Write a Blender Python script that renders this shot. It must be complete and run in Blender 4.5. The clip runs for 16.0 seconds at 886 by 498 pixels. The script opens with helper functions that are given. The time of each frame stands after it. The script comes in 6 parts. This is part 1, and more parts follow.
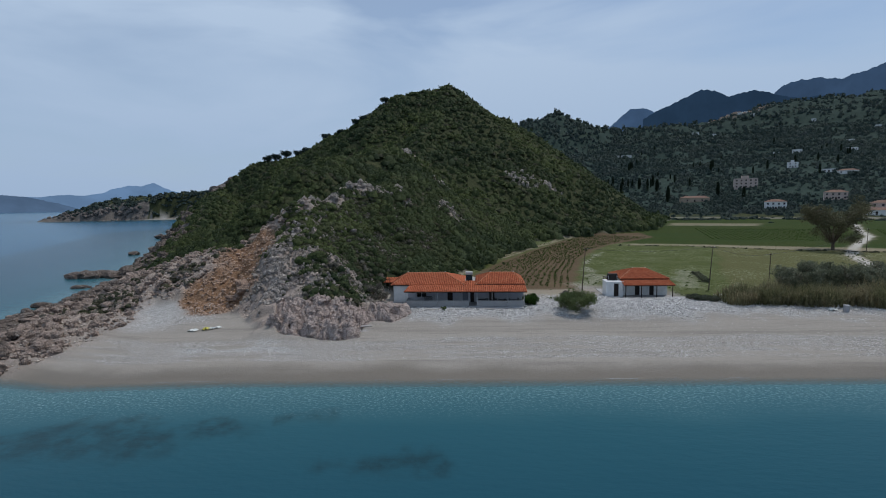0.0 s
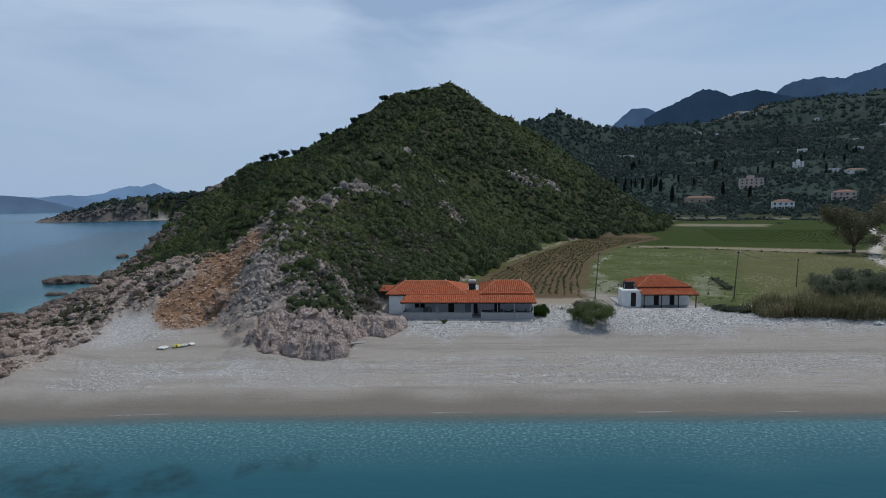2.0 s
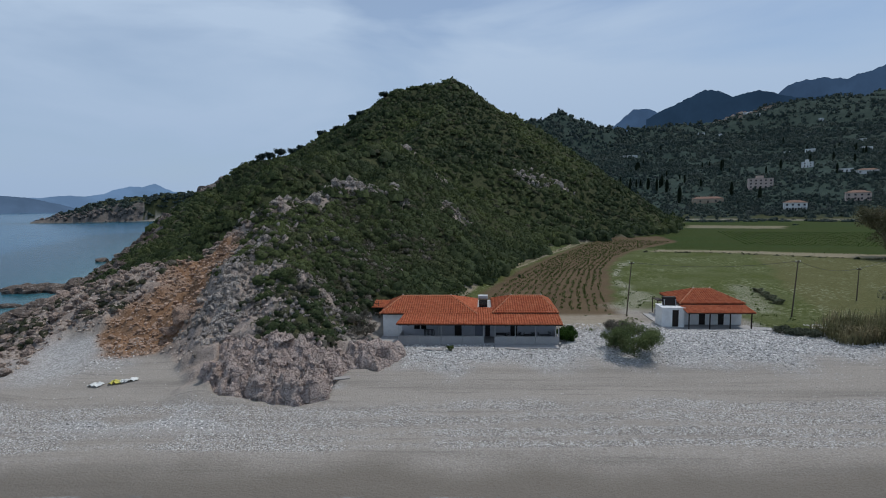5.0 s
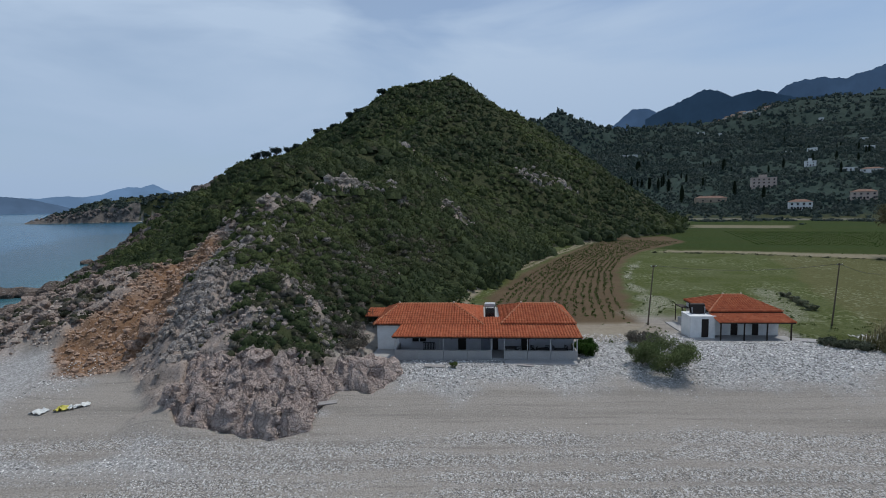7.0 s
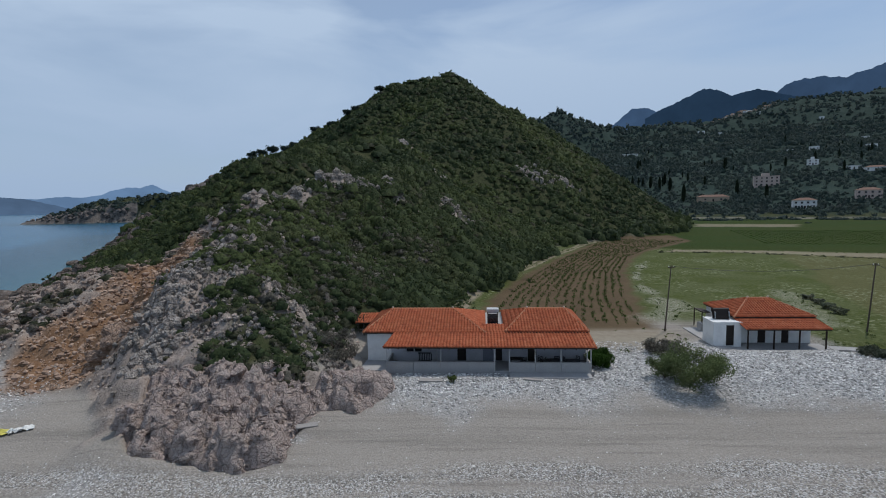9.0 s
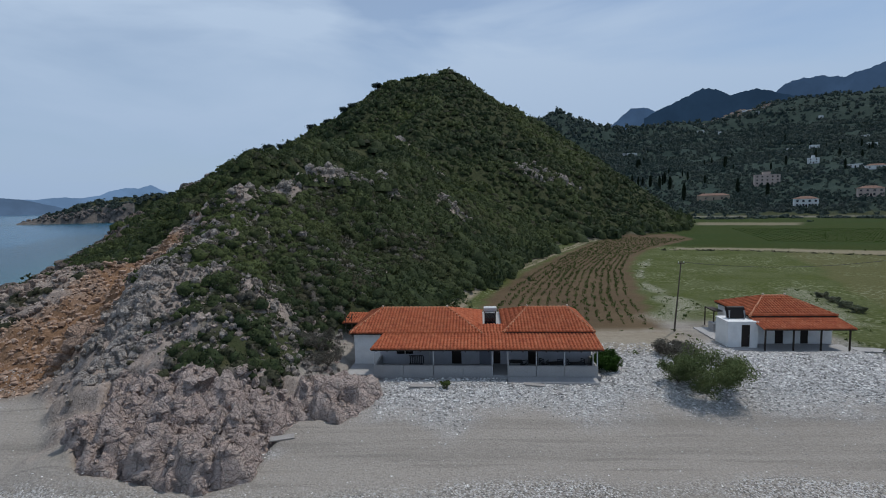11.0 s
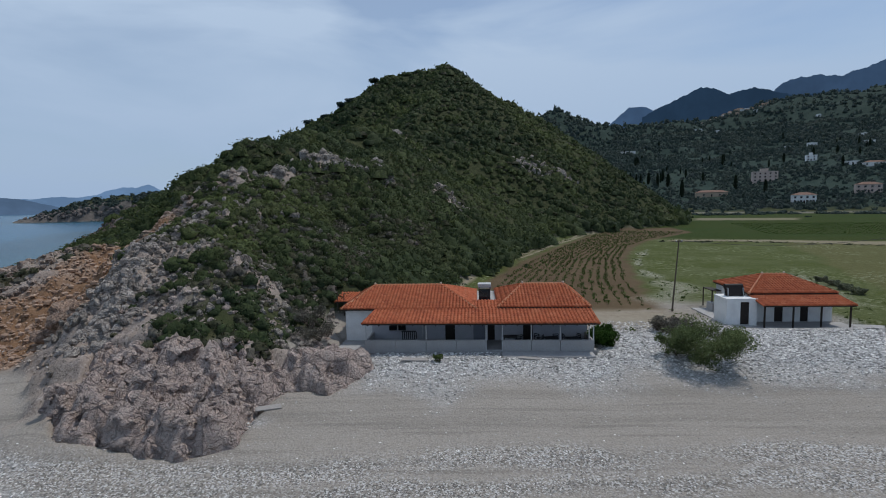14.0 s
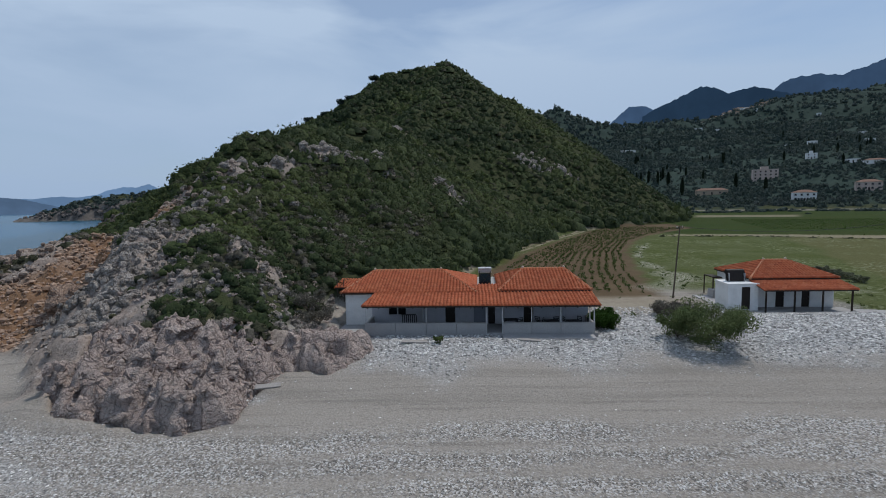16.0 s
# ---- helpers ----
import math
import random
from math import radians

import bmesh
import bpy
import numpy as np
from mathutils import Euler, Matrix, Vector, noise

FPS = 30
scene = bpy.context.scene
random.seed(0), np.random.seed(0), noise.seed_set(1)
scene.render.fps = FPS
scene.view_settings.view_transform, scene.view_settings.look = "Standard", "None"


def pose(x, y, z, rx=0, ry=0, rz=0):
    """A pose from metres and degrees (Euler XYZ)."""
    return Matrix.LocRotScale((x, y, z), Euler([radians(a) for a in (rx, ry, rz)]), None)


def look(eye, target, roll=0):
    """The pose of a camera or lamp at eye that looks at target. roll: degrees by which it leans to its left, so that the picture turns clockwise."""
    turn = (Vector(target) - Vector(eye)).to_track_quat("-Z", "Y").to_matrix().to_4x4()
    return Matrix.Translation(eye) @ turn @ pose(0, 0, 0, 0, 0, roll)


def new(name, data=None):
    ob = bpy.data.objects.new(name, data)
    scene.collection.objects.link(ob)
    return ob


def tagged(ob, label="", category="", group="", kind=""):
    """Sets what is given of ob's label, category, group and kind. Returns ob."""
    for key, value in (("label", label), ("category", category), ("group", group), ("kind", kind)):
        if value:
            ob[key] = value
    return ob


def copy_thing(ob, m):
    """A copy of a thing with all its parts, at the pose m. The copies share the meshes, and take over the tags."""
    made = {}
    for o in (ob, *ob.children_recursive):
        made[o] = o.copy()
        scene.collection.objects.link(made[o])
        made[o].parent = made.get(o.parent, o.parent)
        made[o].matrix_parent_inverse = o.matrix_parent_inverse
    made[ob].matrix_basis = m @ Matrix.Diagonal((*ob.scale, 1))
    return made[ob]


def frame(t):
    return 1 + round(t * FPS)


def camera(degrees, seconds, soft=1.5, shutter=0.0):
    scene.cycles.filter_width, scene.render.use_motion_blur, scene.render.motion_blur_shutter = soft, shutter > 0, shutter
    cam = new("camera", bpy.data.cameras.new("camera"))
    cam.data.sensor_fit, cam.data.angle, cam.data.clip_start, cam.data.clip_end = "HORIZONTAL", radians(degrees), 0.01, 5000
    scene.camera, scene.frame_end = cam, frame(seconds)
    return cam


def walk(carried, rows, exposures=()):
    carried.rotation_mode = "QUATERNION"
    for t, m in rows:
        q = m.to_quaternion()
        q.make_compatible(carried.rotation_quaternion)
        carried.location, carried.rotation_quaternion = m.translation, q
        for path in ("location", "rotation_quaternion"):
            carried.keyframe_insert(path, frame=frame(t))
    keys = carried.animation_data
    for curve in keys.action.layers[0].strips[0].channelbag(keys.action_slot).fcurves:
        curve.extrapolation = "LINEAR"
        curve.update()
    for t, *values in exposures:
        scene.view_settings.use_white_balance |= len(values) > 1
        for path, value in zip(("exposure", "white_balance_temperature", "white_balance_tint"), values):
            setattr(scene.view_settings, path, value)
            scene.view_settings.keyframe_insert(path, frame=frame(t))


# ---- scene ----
cam = camera(85.1, 16.0, soft=1.0)
METRES, EYE, TILT, LEAN, TURN = 38.0, 17.1, 2.6, 0.0, 4.3
ROWS = [
    (0.0, 0.0, 0.0, 0.0, -0.12, -7.96, 0.87),
    (0.5, 0.0012, 0.0407, -0.0001, -0.09, -7.95, 0.89),
    (1.0, 0.0025, 0.0856, -0.0005, -0.06, -7.95, 0.92),
    (1.5, 0.003, 0.134, -0.0019, -0.03, -7.96, 0.92),
    (2.0, 0.0028, 0.1851, -0.0034, -0.01, -7.95, 0.91),
    (2.5, 0.0024, 0.2379, -0.0054, 0.04, -7.96, 0.91),
    (3.0, 0.001, 0.2914, -0.0079, 0.09, -7.93, 0.9),
    (3.5, -0.0016, 0.3444, -0.0109, 0.1, -7.91, 0.9),
    (4.0, -0.0046, 0.3954, -0.0133, 0.12, -7.91, 0.88),
    (4.5, -0.0078, 0.4453, -0.0161, 0.12, -7.88, 0.87),
    (7.0, -0.019, 0.664, -0.0375, -0.01, -7.83, 0.95),
    (7.5, -0.019, 0.7005, -0.0422, -0.02, -7.85, 0.98),
    (8.0, -0.0181, 0.7348, -0.047, -0.04, -7.84, 1.0),
    (8.5, -0.0162, 0.7672, -0.052, -0.05, -7.84, 1.02),
    (9.0, -0.0135, 0.7972, -0.0572, -0.06, -7.84, 1.05),
    (11.5, 0.0037, 0.8986, -0.0929, -0.19, -7.82, 1.15),
    (12.0, 0.0072, 0.905, -0.1026, -0.23, -7.81, 1.15),
    (12.5, 0.0097, 0.9057, -0.1134, -0.26, -7.81, 1.15),
    (13.0, 0.0105, 0.9039, -0.124, -0.31, -7.85, 1.15),
    (13.5, 0.0107, 0.9022, -0.134, -0.34, -7.86, 1.16),
    (14.0, 0.0107, 0.9016, -0.1436, -0.35, -7.9, 1.17),
    (14.5, 0.0105, 0.9015, -0.1534, -0.32, -7.91, 1.18),
    (15.0, 0.0105, 0.9015, -0.1624, -0.33, -7.91, 1.19),
    (15.5, 0.0102, 0.9012, -0.1712, -0.34, -7.91, 1.21),
    (16.0, 0.01, 0.9007, -0.1794, -0.34, -7.94, 1.22),
]
walk(cam, [(t, pose(0, 0, EYE, TILT, LEAN, TURN) @ pose(METRES * x, METRES * y, METRES * z, 90 + pitch, roll, yaw)) for t, x, y, z, yaw, pitch, roll in ROWS])

SKY, SUN_POWER, CLOUD, HAZE = 0.095, 2.2, (4.6, 5.85, 7.65, 1), (3.3, 4.5, 6.35, 1)

# ---- world, sun ----
SUN = Vector((0.36, 0.38, 1.0)).normalized()
world = bpy.data.worlds.new("world")
scene.world = world
world.use_nodes = True
wn, wl = world.node_tree.nodes, world.node_tree.links
wn.clear()
sky = wn.new("ShaderNodeTexSky")
sky.sky_type, sky.sun_disc = "NISHITA", False
sky.sun_elevation, sky.sun_rotation = math.asin(SUN.z), math.atan2(SUN.x, SUN.y)
sky.air_density, sky.dust_density, sky.ozone_density = 1.0, .3, 2.0
w_co = wn.new("ShaderNodeTexCoord")
w_map = wn.new("ShaderNodeMapping")
w_map.inputs["Scale"].default_value = (1.1, 1.6, 5.0)
w_map.inputs["Rotation"].default_value = (0.0, 0.25, 0.5)
w_noise = wn.new("ShaderNodeTexNoise")
w_noise.inputs["Scale"].default_value, w_noise.inputs["Detail"].default_value = 1.1, 6
w_noise.inputs["Roughness"].default_value, w_noise.inputs["Distortion"].default_value = 0.5, 0.5
w_ramp = wn.new("ShaderNodeMapRange")
w_ramp.inputs["From Min"].default_value, w_ramp.inputs["From Max"].default_value = 0.43, 0.62
w_ramp.inputs["To Min"].default_value, w_ramp.inputs["To Max"].default_value = 0.34, 1.05
w_mix = wn.new("ShaderNodeMix")
w_mix.data_type = "RGBA"
w_mix.inputs["B"].default_value = CLOUD
w_bg = wn.new("ShaderNodeBackground")
w_bg.inputs["Strength"].default_value = SKY
w_out = wn.new("ShaderNodeOutputWorld")
wl.new(w_co.outputs["Generated"], w_map.inputs["Vector"])
wl.new(w_map.outputs["Vector"], w_noise.inputs["Vector"])
wl.new(w_noise.outputs["Fac"], w_ramp.inputs["Value"])
w_split = wn.new("ShaderNodeSeparateXYZ")
w_thin = wn.new("ShaderNodeMath")
w_thin.operation = "MULTIPLY_ADD"
w_thin.inputs[1].default_value = -.3
wl.new(w_co.outputs["Generated"], w_split.inputs["Vector"])
wl.new(w_split.outputs["X"], w_thin.inputs[0])
wl.new(w_ramp.outputs["Result"], w_thin.inputs[2])
wl.new(w_thin.outputs["Value"], w_mix.inputs["Factor"])
wl.new(sky.outputs["Color"], w_mix.inputs["A"])
w_low = wn.new("ShaderNodeMapRange")
w_low.inputs["From Min"].default_value, w_low.inputs["From Max"].default_value = 0.0, 0.34
w_low.inputs["To Min"].default_value, w_low.inputs["To Max"].default_value = 0.85, 0.0
w_haze = wn.new("ShaderNodeMix")
w_haze.data_type = "RGBA"
w_haze.inputs["B"].default_value = HAZE
wl.new(w_split.outputs["Z"], w_low.inputs["Value"])
wl.new(w_low.outputs["Result"], w_haze.inputs["Factor"])
wl.new(w_mix.outputs["Result"], w_haze.inputs["A"])
wl.new(w_haze.outputs["Result"], w_bg.inputs["Color"])
wl.new(w_bg.outputs["Background"], w_out.inputs["Surface"])
sun_data = bpy.data.lights.new("sun", "SUN")
sun_data.energy, sun_data.angle, sun_data.color = SUN_POWER, radians(1.2), (1.0, 0.97, 0.93)
sun = new("sun", sun_data)
sun.matrix_world = look(SUN * 400, (0, 0, 0))


# ---- materials ----
class Shader:
    """A small wrapper round one material's node tree."""

    def __init__(self, name, rough=0.8, metal=0.0, spec=0.3):
        self.mat = bpy.data.materials.new(name)
        self.mat.use_nodes = True
        self.n, self.l = self.mat.node_tree.nodes, self.mat.node_tree.links
        self.p = self.n["Principled BSDF"]
        self.p.inputs["Roughness"].default_value = rough
        self.p.inputs["Metallic"].default_value = metal
        self.p.inputs["Specular IOR Level"].default_value = spec
        self.pos = self.n.new("ShaderNodeNewGeometry").outputs["Position"]

    def local(self):
        self.pos = self.n.new("ShaderNodeTexCoord").outputs["Object"]
        return self

    def stretch(self, sx, sy, sz, rz=0.0):
        m = self.n.new("ShaderNodeMapping")
        m.inputs["Scale"].default_value, m.inputs["Rotation"].default_value = (sx, sy, sz), (0, 0, rz)
        self.l.new(self.pos, m.inputs["Vector"])
        return m.outputs["Vector"]

    def noise(self, scale, detail=4, rough=0.55, vector=None):
        t = self.n.new("ShaderNodeTexNoise")
        t.inputs["Scale"].default_value, t.inputs["Detail"].default_value, t.inputs["Roughness"].default_value = scale, detail, rough
        self.l.new(vector or self.pos, t.inputs["Vector"])
        return t.outputs["Fac"]

    def cells(self, scale, out="Distance", feature="F1", vector=None):
        t = self.n.new("ShaderNodeTexVoronoi")
        t.feature = feature
        t.inputs["Scale"].default_value = scale
        self.l.new(vector or self.pos, t.inputs["Vector"])
        return t.outputs[out]

    def fit(self, fac, a, b, c=0.0, d=1.0):
        m = self.n.new("ShaderNodeMapRange")
        for i, v in zip(("From Min", "From Max", "To Min", "To Max"), (a, b, c, d)):
            m.inputs[i].default_value = v
        self.l.new(fac, m.inputs["Value"])
        return m.outputs["Result"]

    def maths(self, op, a, b):
        m = self.n.new("ShaderNodeMath")
        m.operation = op
        for i, v in enumerate((a, b)):
            if isinstance(v, (int, float)):
                m.inputs[i].default_value = v
            else:
                self.l.new(v, m.inputs[i])
        return m.outputs["Value"]

    def mix(self, fac, a, b, blend="MIX"):
        m = self.n.new("ShaderNodeMix")
        m.data_type, m.blend_type = "RGBA", blend
        for key, v in (("Factor", fac), ("A", a), ("B", b)):
            if isinstance(v, (int, float)):
                m.inputs[key].default_value = v
            elif isinstance(v, tuple):
                m.inputs[key].default_value = (*v, 1)
            else:
                self.l.new(v, m.inputs[key])
        return m.outputs["Result"]

    def warp(self, scale, amount):
        """The position, shifted about by a noise."""
        t = self.n.new("ShaderNodeTexNoise")
        t.inputs["Scale"].default_value, t.inputs["Detail"].default_value = scale, 4
        self.l.new(self.pos, t.inputs["Vector"])
        m = self.n.new("ShaderNodeVectorMath")
        m.operation = "MULTIPLY_ADD"
        m.inputs[1].default_value = (amount, amount, amount)
        self.l.new(t.outputs["Color"], m.inputs[0])
        self.l.new(self.pos, m.inputs[2])
        return m.outputs["Vector"]

    def attr(self, name):
        a = self.n.new("ShaderNodeAttribute")
        a.attribute_name = name
        return a.outputs["Fac"]

    def island(self):
        return self.n.new("ShaderNodeNewGeometry").outputs["Random Per Island"]

    def own(self):
        return self.n.new("ShaderNodeObjectInfo").outputs["Random"]

    def colour(self, c):
        self.l.new(c, self.p.inputs["Base Color"])
        return self

    def rough(self, r):
        self.l.new(r, self.p.inputs["Roughness"])
        return self

    def bump(self, height, strength=0.4, distance=0.05):
        b = self.n.new("ShaderNodeBump")
        b.inputs["Strength"].default_value, b.inputs["Distance"].default_value = strength, distance
        self.l.new(height, b.inputs["Height"])
        self.l.new(b.outputs["Normal"], self.p.inputs["Normal"])
        return self


def weathered(name, a, b, fine=30.0, broad=1.5, rough=0.85, bump=0.25, spec=0.25, metal=0.0, dist=0.01):
    """Two tones mixed by a fine and a broad noise, with a fine relief."""
    s = Shader(name, rough, metal, spec)
    f, g = s.noise(fine, 5), s.noise(broad, 4)
    tone = s.mix(s.fit(f, .3, .7), a, b)
    dark = tuple(v * .72 for v in a)
    s.colour(s.mix(s.fit(g, .45, .75, 0, .6), tone, dark))
    return s.bump(f, bump, dist).mat


def leafy(name, dark, mid, light, patch=0.14, rough_at=4.0):
    """Leaves: every leaf its own tone, patches of plants, some light coming through."""
    s = Shader(name, 0.7, 0, 0.08)
    leaf = s.mix(s.fit(s.island(), .1, 1.0), dark, mid)
    c = s.mix(s.fit(s.noise(patch, 3), .42, .66), leaf, light)
    c = s.mix(s.fit(s.noise(patch * 1.7 + .01, 4), .56, .70, 0, .6), c, (mid[0] * 1.25, mid[1] * .98, mid[2] * 1.15))
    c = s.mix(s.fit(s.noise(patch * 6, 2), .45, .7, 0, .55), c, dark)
    # Shaded gaps between leaf clusters put into the colour as noise specks.
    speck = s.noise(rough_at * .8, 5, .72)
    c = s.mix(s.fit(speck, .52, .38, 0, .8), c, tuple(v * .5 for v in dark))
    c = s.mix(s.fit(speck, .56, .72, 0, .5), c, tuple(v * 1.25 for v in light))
    s.colour(c)
    s.bump(s.noise(rough_at, 4, .65), 1.0, .5 / rough_at)
    t = s.n.new("ShaderNodeBsdfTranslucent")
    s.l.new(c, t.inputs["Color"])
    m = s.n.new("ShaderNodeMixShader")
    m.inputs["Fac"].default_value = 0.3
    out = s.n["Material Output"]
    s.l.new(s.p.outputs["BSDF"], m.inputs[1])
    s.l.new(t.outputs["BSDF"], m.inputs[2])
    s.l.new(m.outputs["Shader"], out.inputs["Surface"])
    return s.mat


def rocky(name, a, b, c, scale=1.0, loose=True):
    """Pitted limestone: blotches, pale lichen, painted shade in cracks and hollows, a rough relief."""
    s = Shader(name, 0.92, 0, 0.15)
    f, g, p = s.noise(1.7 * scale, 9, .68), s.noise(.45 * scale, 5), s.noise(3.2 * scale, 8, .68)
    col = s.mix(s.fit(f, .38, .62), b, a)
    col = s.mix(s.fit(g, .44, .6, 0, .8), col, c)
    if loose:
        col = s.mix(s.fit(s.island(), .35, 1, 0, .6), col, tuple(v * 1.35 for v in c))
        col = s.mix(s.fit(s.island(), .4, 0, 0, .5), col, tuple(v * .8 for v in b))
    col = s.mix(s.fit(s.noise(2.6 * scale, 6, .7), .54, .66, 0, .7), col, (.50, .455, .41))
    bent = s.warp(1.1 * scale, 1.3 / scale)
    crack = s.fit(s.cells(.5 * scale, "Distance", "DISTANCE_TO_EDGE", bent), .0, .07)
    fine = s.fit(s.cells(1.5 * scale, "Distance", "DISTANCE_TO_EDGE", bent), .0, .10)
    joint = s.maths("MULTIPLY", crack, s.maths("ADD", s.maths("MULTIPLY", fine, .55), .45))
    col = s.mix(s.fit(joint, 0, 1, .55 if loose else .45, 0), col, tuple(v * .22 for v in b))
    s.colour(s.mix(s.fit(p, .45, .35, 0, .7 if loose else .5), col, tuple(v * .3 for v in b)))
    h = s.maths("ADD", s.maths("ADD", f, p), s.maths("MULTIPLY", joint, .5))
    return s.bump(h, 1.0, .4).mat


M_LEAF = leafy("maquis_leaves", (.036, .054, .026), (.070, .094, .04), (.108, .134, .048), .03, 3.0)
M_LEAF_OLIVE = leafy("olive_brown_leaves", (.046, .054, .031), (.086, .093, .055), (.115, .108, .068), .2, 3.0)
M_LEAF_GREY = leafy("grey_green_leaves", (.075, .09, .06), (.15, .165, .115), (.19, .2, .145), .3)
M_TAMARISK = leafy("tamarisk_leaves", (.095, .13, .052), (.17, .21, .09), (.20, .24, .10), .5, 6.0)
# Bluish cast of distance haze is put into these leaf colours.
M_LEAF_FAR = leafy("hazed_wood_leaves", (.034, .056, .052), (.058, .086, .076), (.083, .108, .088), .012, .7)
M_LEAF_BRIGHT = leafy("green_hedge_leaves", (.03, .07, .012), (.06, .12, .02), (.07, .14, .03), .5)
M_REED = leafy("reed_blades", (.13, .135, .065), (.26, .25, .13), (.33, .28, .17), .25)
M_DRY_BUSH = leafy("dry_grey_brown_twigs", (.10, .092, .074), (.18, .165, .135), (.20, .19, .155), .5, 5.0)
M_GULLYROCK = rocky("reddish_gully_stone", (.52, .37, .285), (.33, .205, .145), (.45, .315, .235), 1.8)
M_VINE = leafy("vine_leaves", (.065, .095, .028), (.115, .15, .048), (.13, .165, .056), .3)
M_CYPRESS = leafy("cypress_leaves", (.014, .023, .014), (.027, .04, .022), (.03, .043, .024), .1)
M_TWIG = weathered("bark", (.13, .10, .075), (.075, .06, .045), 12, 2)
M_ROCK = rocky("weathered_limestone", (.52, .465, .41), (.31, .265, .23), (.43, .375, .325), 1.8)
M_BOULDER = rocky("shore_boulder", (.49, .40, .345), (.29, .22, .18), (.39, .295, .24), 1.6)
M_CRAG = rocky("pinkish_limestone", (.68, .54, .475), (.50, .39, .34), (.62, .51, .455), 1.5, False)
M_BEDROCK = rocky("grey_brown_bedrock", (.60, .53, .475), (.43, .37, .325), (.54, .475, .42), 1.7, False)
M_CLIFF = rocky("cliff_limestone", (.19, .165, .15), (.12, .10, .09), (.16, .135, .12), .3)
M_SHELF = rocky("brown_shore_rock", (.19, .145, .12), (.11, .083, .068), (.15, .12, .10), .8)
M_GULLYSTONE = Shader("reddish_loose_stones", .95, 0, .1)
M_GULLYSTONE.colour(M_GULLYSTONE.mix(M_GULLYSTONE.island(), (.45, .325, .245), (.21, .135, .092))).bump(M_GULLYSTONE.noise(9, 5), .5, .05)
M_GULLYSTONE = M_GULLYSTONE.mat
M_LOOSE = Shader("grey_brown_loose_stones", .95, 0, .1)
M_LOOSE.colour(M_LOOSE.mix(M_LOOSE.island(), (.54, .465, .40), (.25, .195, .155))).bump(M_LOOSE.noise(9, 5), .5, .05)
M_LOOSE = M_LOOSE.mat
M_WISP = leafy("thin_willow_leaves", (.10, .10, .056), (.165, .16, .095), (.20, .19, .115), .2)
M_OSIER = leafy("osier_leaves", (.12, .135, .085), (.21, .225, .15), (.25, .26, .18), .3)
M_DARKROCK = rocky("wet_shore_rock", (.13, .10, .08), (.08, .06, .05), (.16, .13, .11), .7)
M_PEBBLE = Shader("beach_cobbles", .75, 0, .35)
M_PEBBLE.colour(M_PEBBLE.mix(M_PEBBLE.island(), (.78, .755, .72), (.18, .17, .158)))
M_PEBBLE = M_PEBBLE.mat


def make_tile():
    s = Shader("clay_roof_tiles", .78, 0, .3)
    g = s.noise(1.1, 4)
    c = s.mix(s.fit(s.noise(9, 4), .3, .7), (.51, .132, .05), (.41, .095, .038))
    c = s.mix(s.fit(g, .5, .75, 0, .5), c, (.5, .16, .065))
    c = s.mix(s.fit(s.noise(28, 3), .58, .75, 0, .45), c, (.2, .07, .04))
    one = s.n.new("ShaderNodeSeparateColor")
    s.l.new(s.cells(3.4, "Color"), one.inputs["Color"])
    c = s.mix(s.fit(one.outputs["Red"], .5, 1.0, 0, .55), c, (.58, .20, .095))
    c = s.mix(s.fit(one.outputs["Green"], .6, 1.0, 0, .6), c, (.27, .058, .024))
    return s.colour(c).bump(s.noise(60, 3), .2, .01).mat


M_TILE = make_tile()
M_CAPTILE = weathered("mortared_ridge_tiles", (.50, .19, .09), (.46, .26, .16), 6, 1.5, .85, .3)
M_WHITE = weathered("white_limewash", (.78, .78, .76), (.70, .70, .69), 14, 1.2, .9, .15)
M_GREYWALL = weathered("grey_render", (.50, .50, .53), (.43, .43, .47), 12, 1.0, .9, .15)
M_CONCRETE = weathered("bare_concrete", (.40, .39, .38), (.31, .30, .29), 10, .9, .92, .3)
M_DARKDOOR = weathered("dark_stained_door", (.030, .022, .018), (.018, .014, .012), 18, 2, .6, .2)
M_GREYDOOR = weathered("grey_door_paint", (.22, .23, .27), (.18, .19, .23), 18, 2, .6, .15)
M_GLASS = Shader("dark_window_glass", .06, 0, .6)
M_GLASS.p.inputs["Base Color"].default_value = (.012, .014, .018, 1)
M_GLASS = M_GLASS.mat
M_METAL = weathered("white_painted_steel", (.62, .62, .62), (.45, .44, .43), 25, 3, .5, .1)
M_DARKWOOD = weathered("dark_timber_and_eave_shade", (.05, .035, .026), (.028, .02, .016), 20, 2, .7, .3)
M_BLACK = weathered("black_plastic", (.014, .014, .016), (.022, .022, .025), 20, 2, .45, .1, .5)
M_POLE = weathered("weathered_pole_timber", (.12, .095, .075), (.07, .055, .045), 20, 1.5, .9, .4)
M_FURN = weathered("dark_garden_furniture", (.05, .045, .045), (.03, .03, .03), 20, 3, .6, .1)
M_BEIGE = weathered("pale_mortar", (.56, .47, .38), (.48, .40, .33), 20, 2, .9, .2)
M_PINK = weathered("pale_pink_render", (.56, .44, .38), (.48, .38, .33), 3, .4, .9, .1)
M_OCHRE = weathered("ochre_render", (.46, .36, .27), (.38, .30, .22), 3, .4, .9, .1)
M_FARROOF = weathered("far_clay_roof", (.22, .13, .095), (.16, .10, .075), 2, .4, .9, .1)
M_YELLOW = weathered("faded_yellow_plastic", (.62, .55, .10), (.5, .45, .12), 12, 3, .6, .2)
M_PALE = weathered("bleached_plastic", (.72, .72, .68), (.6, .6, .57), 12, 3, .7, .3)
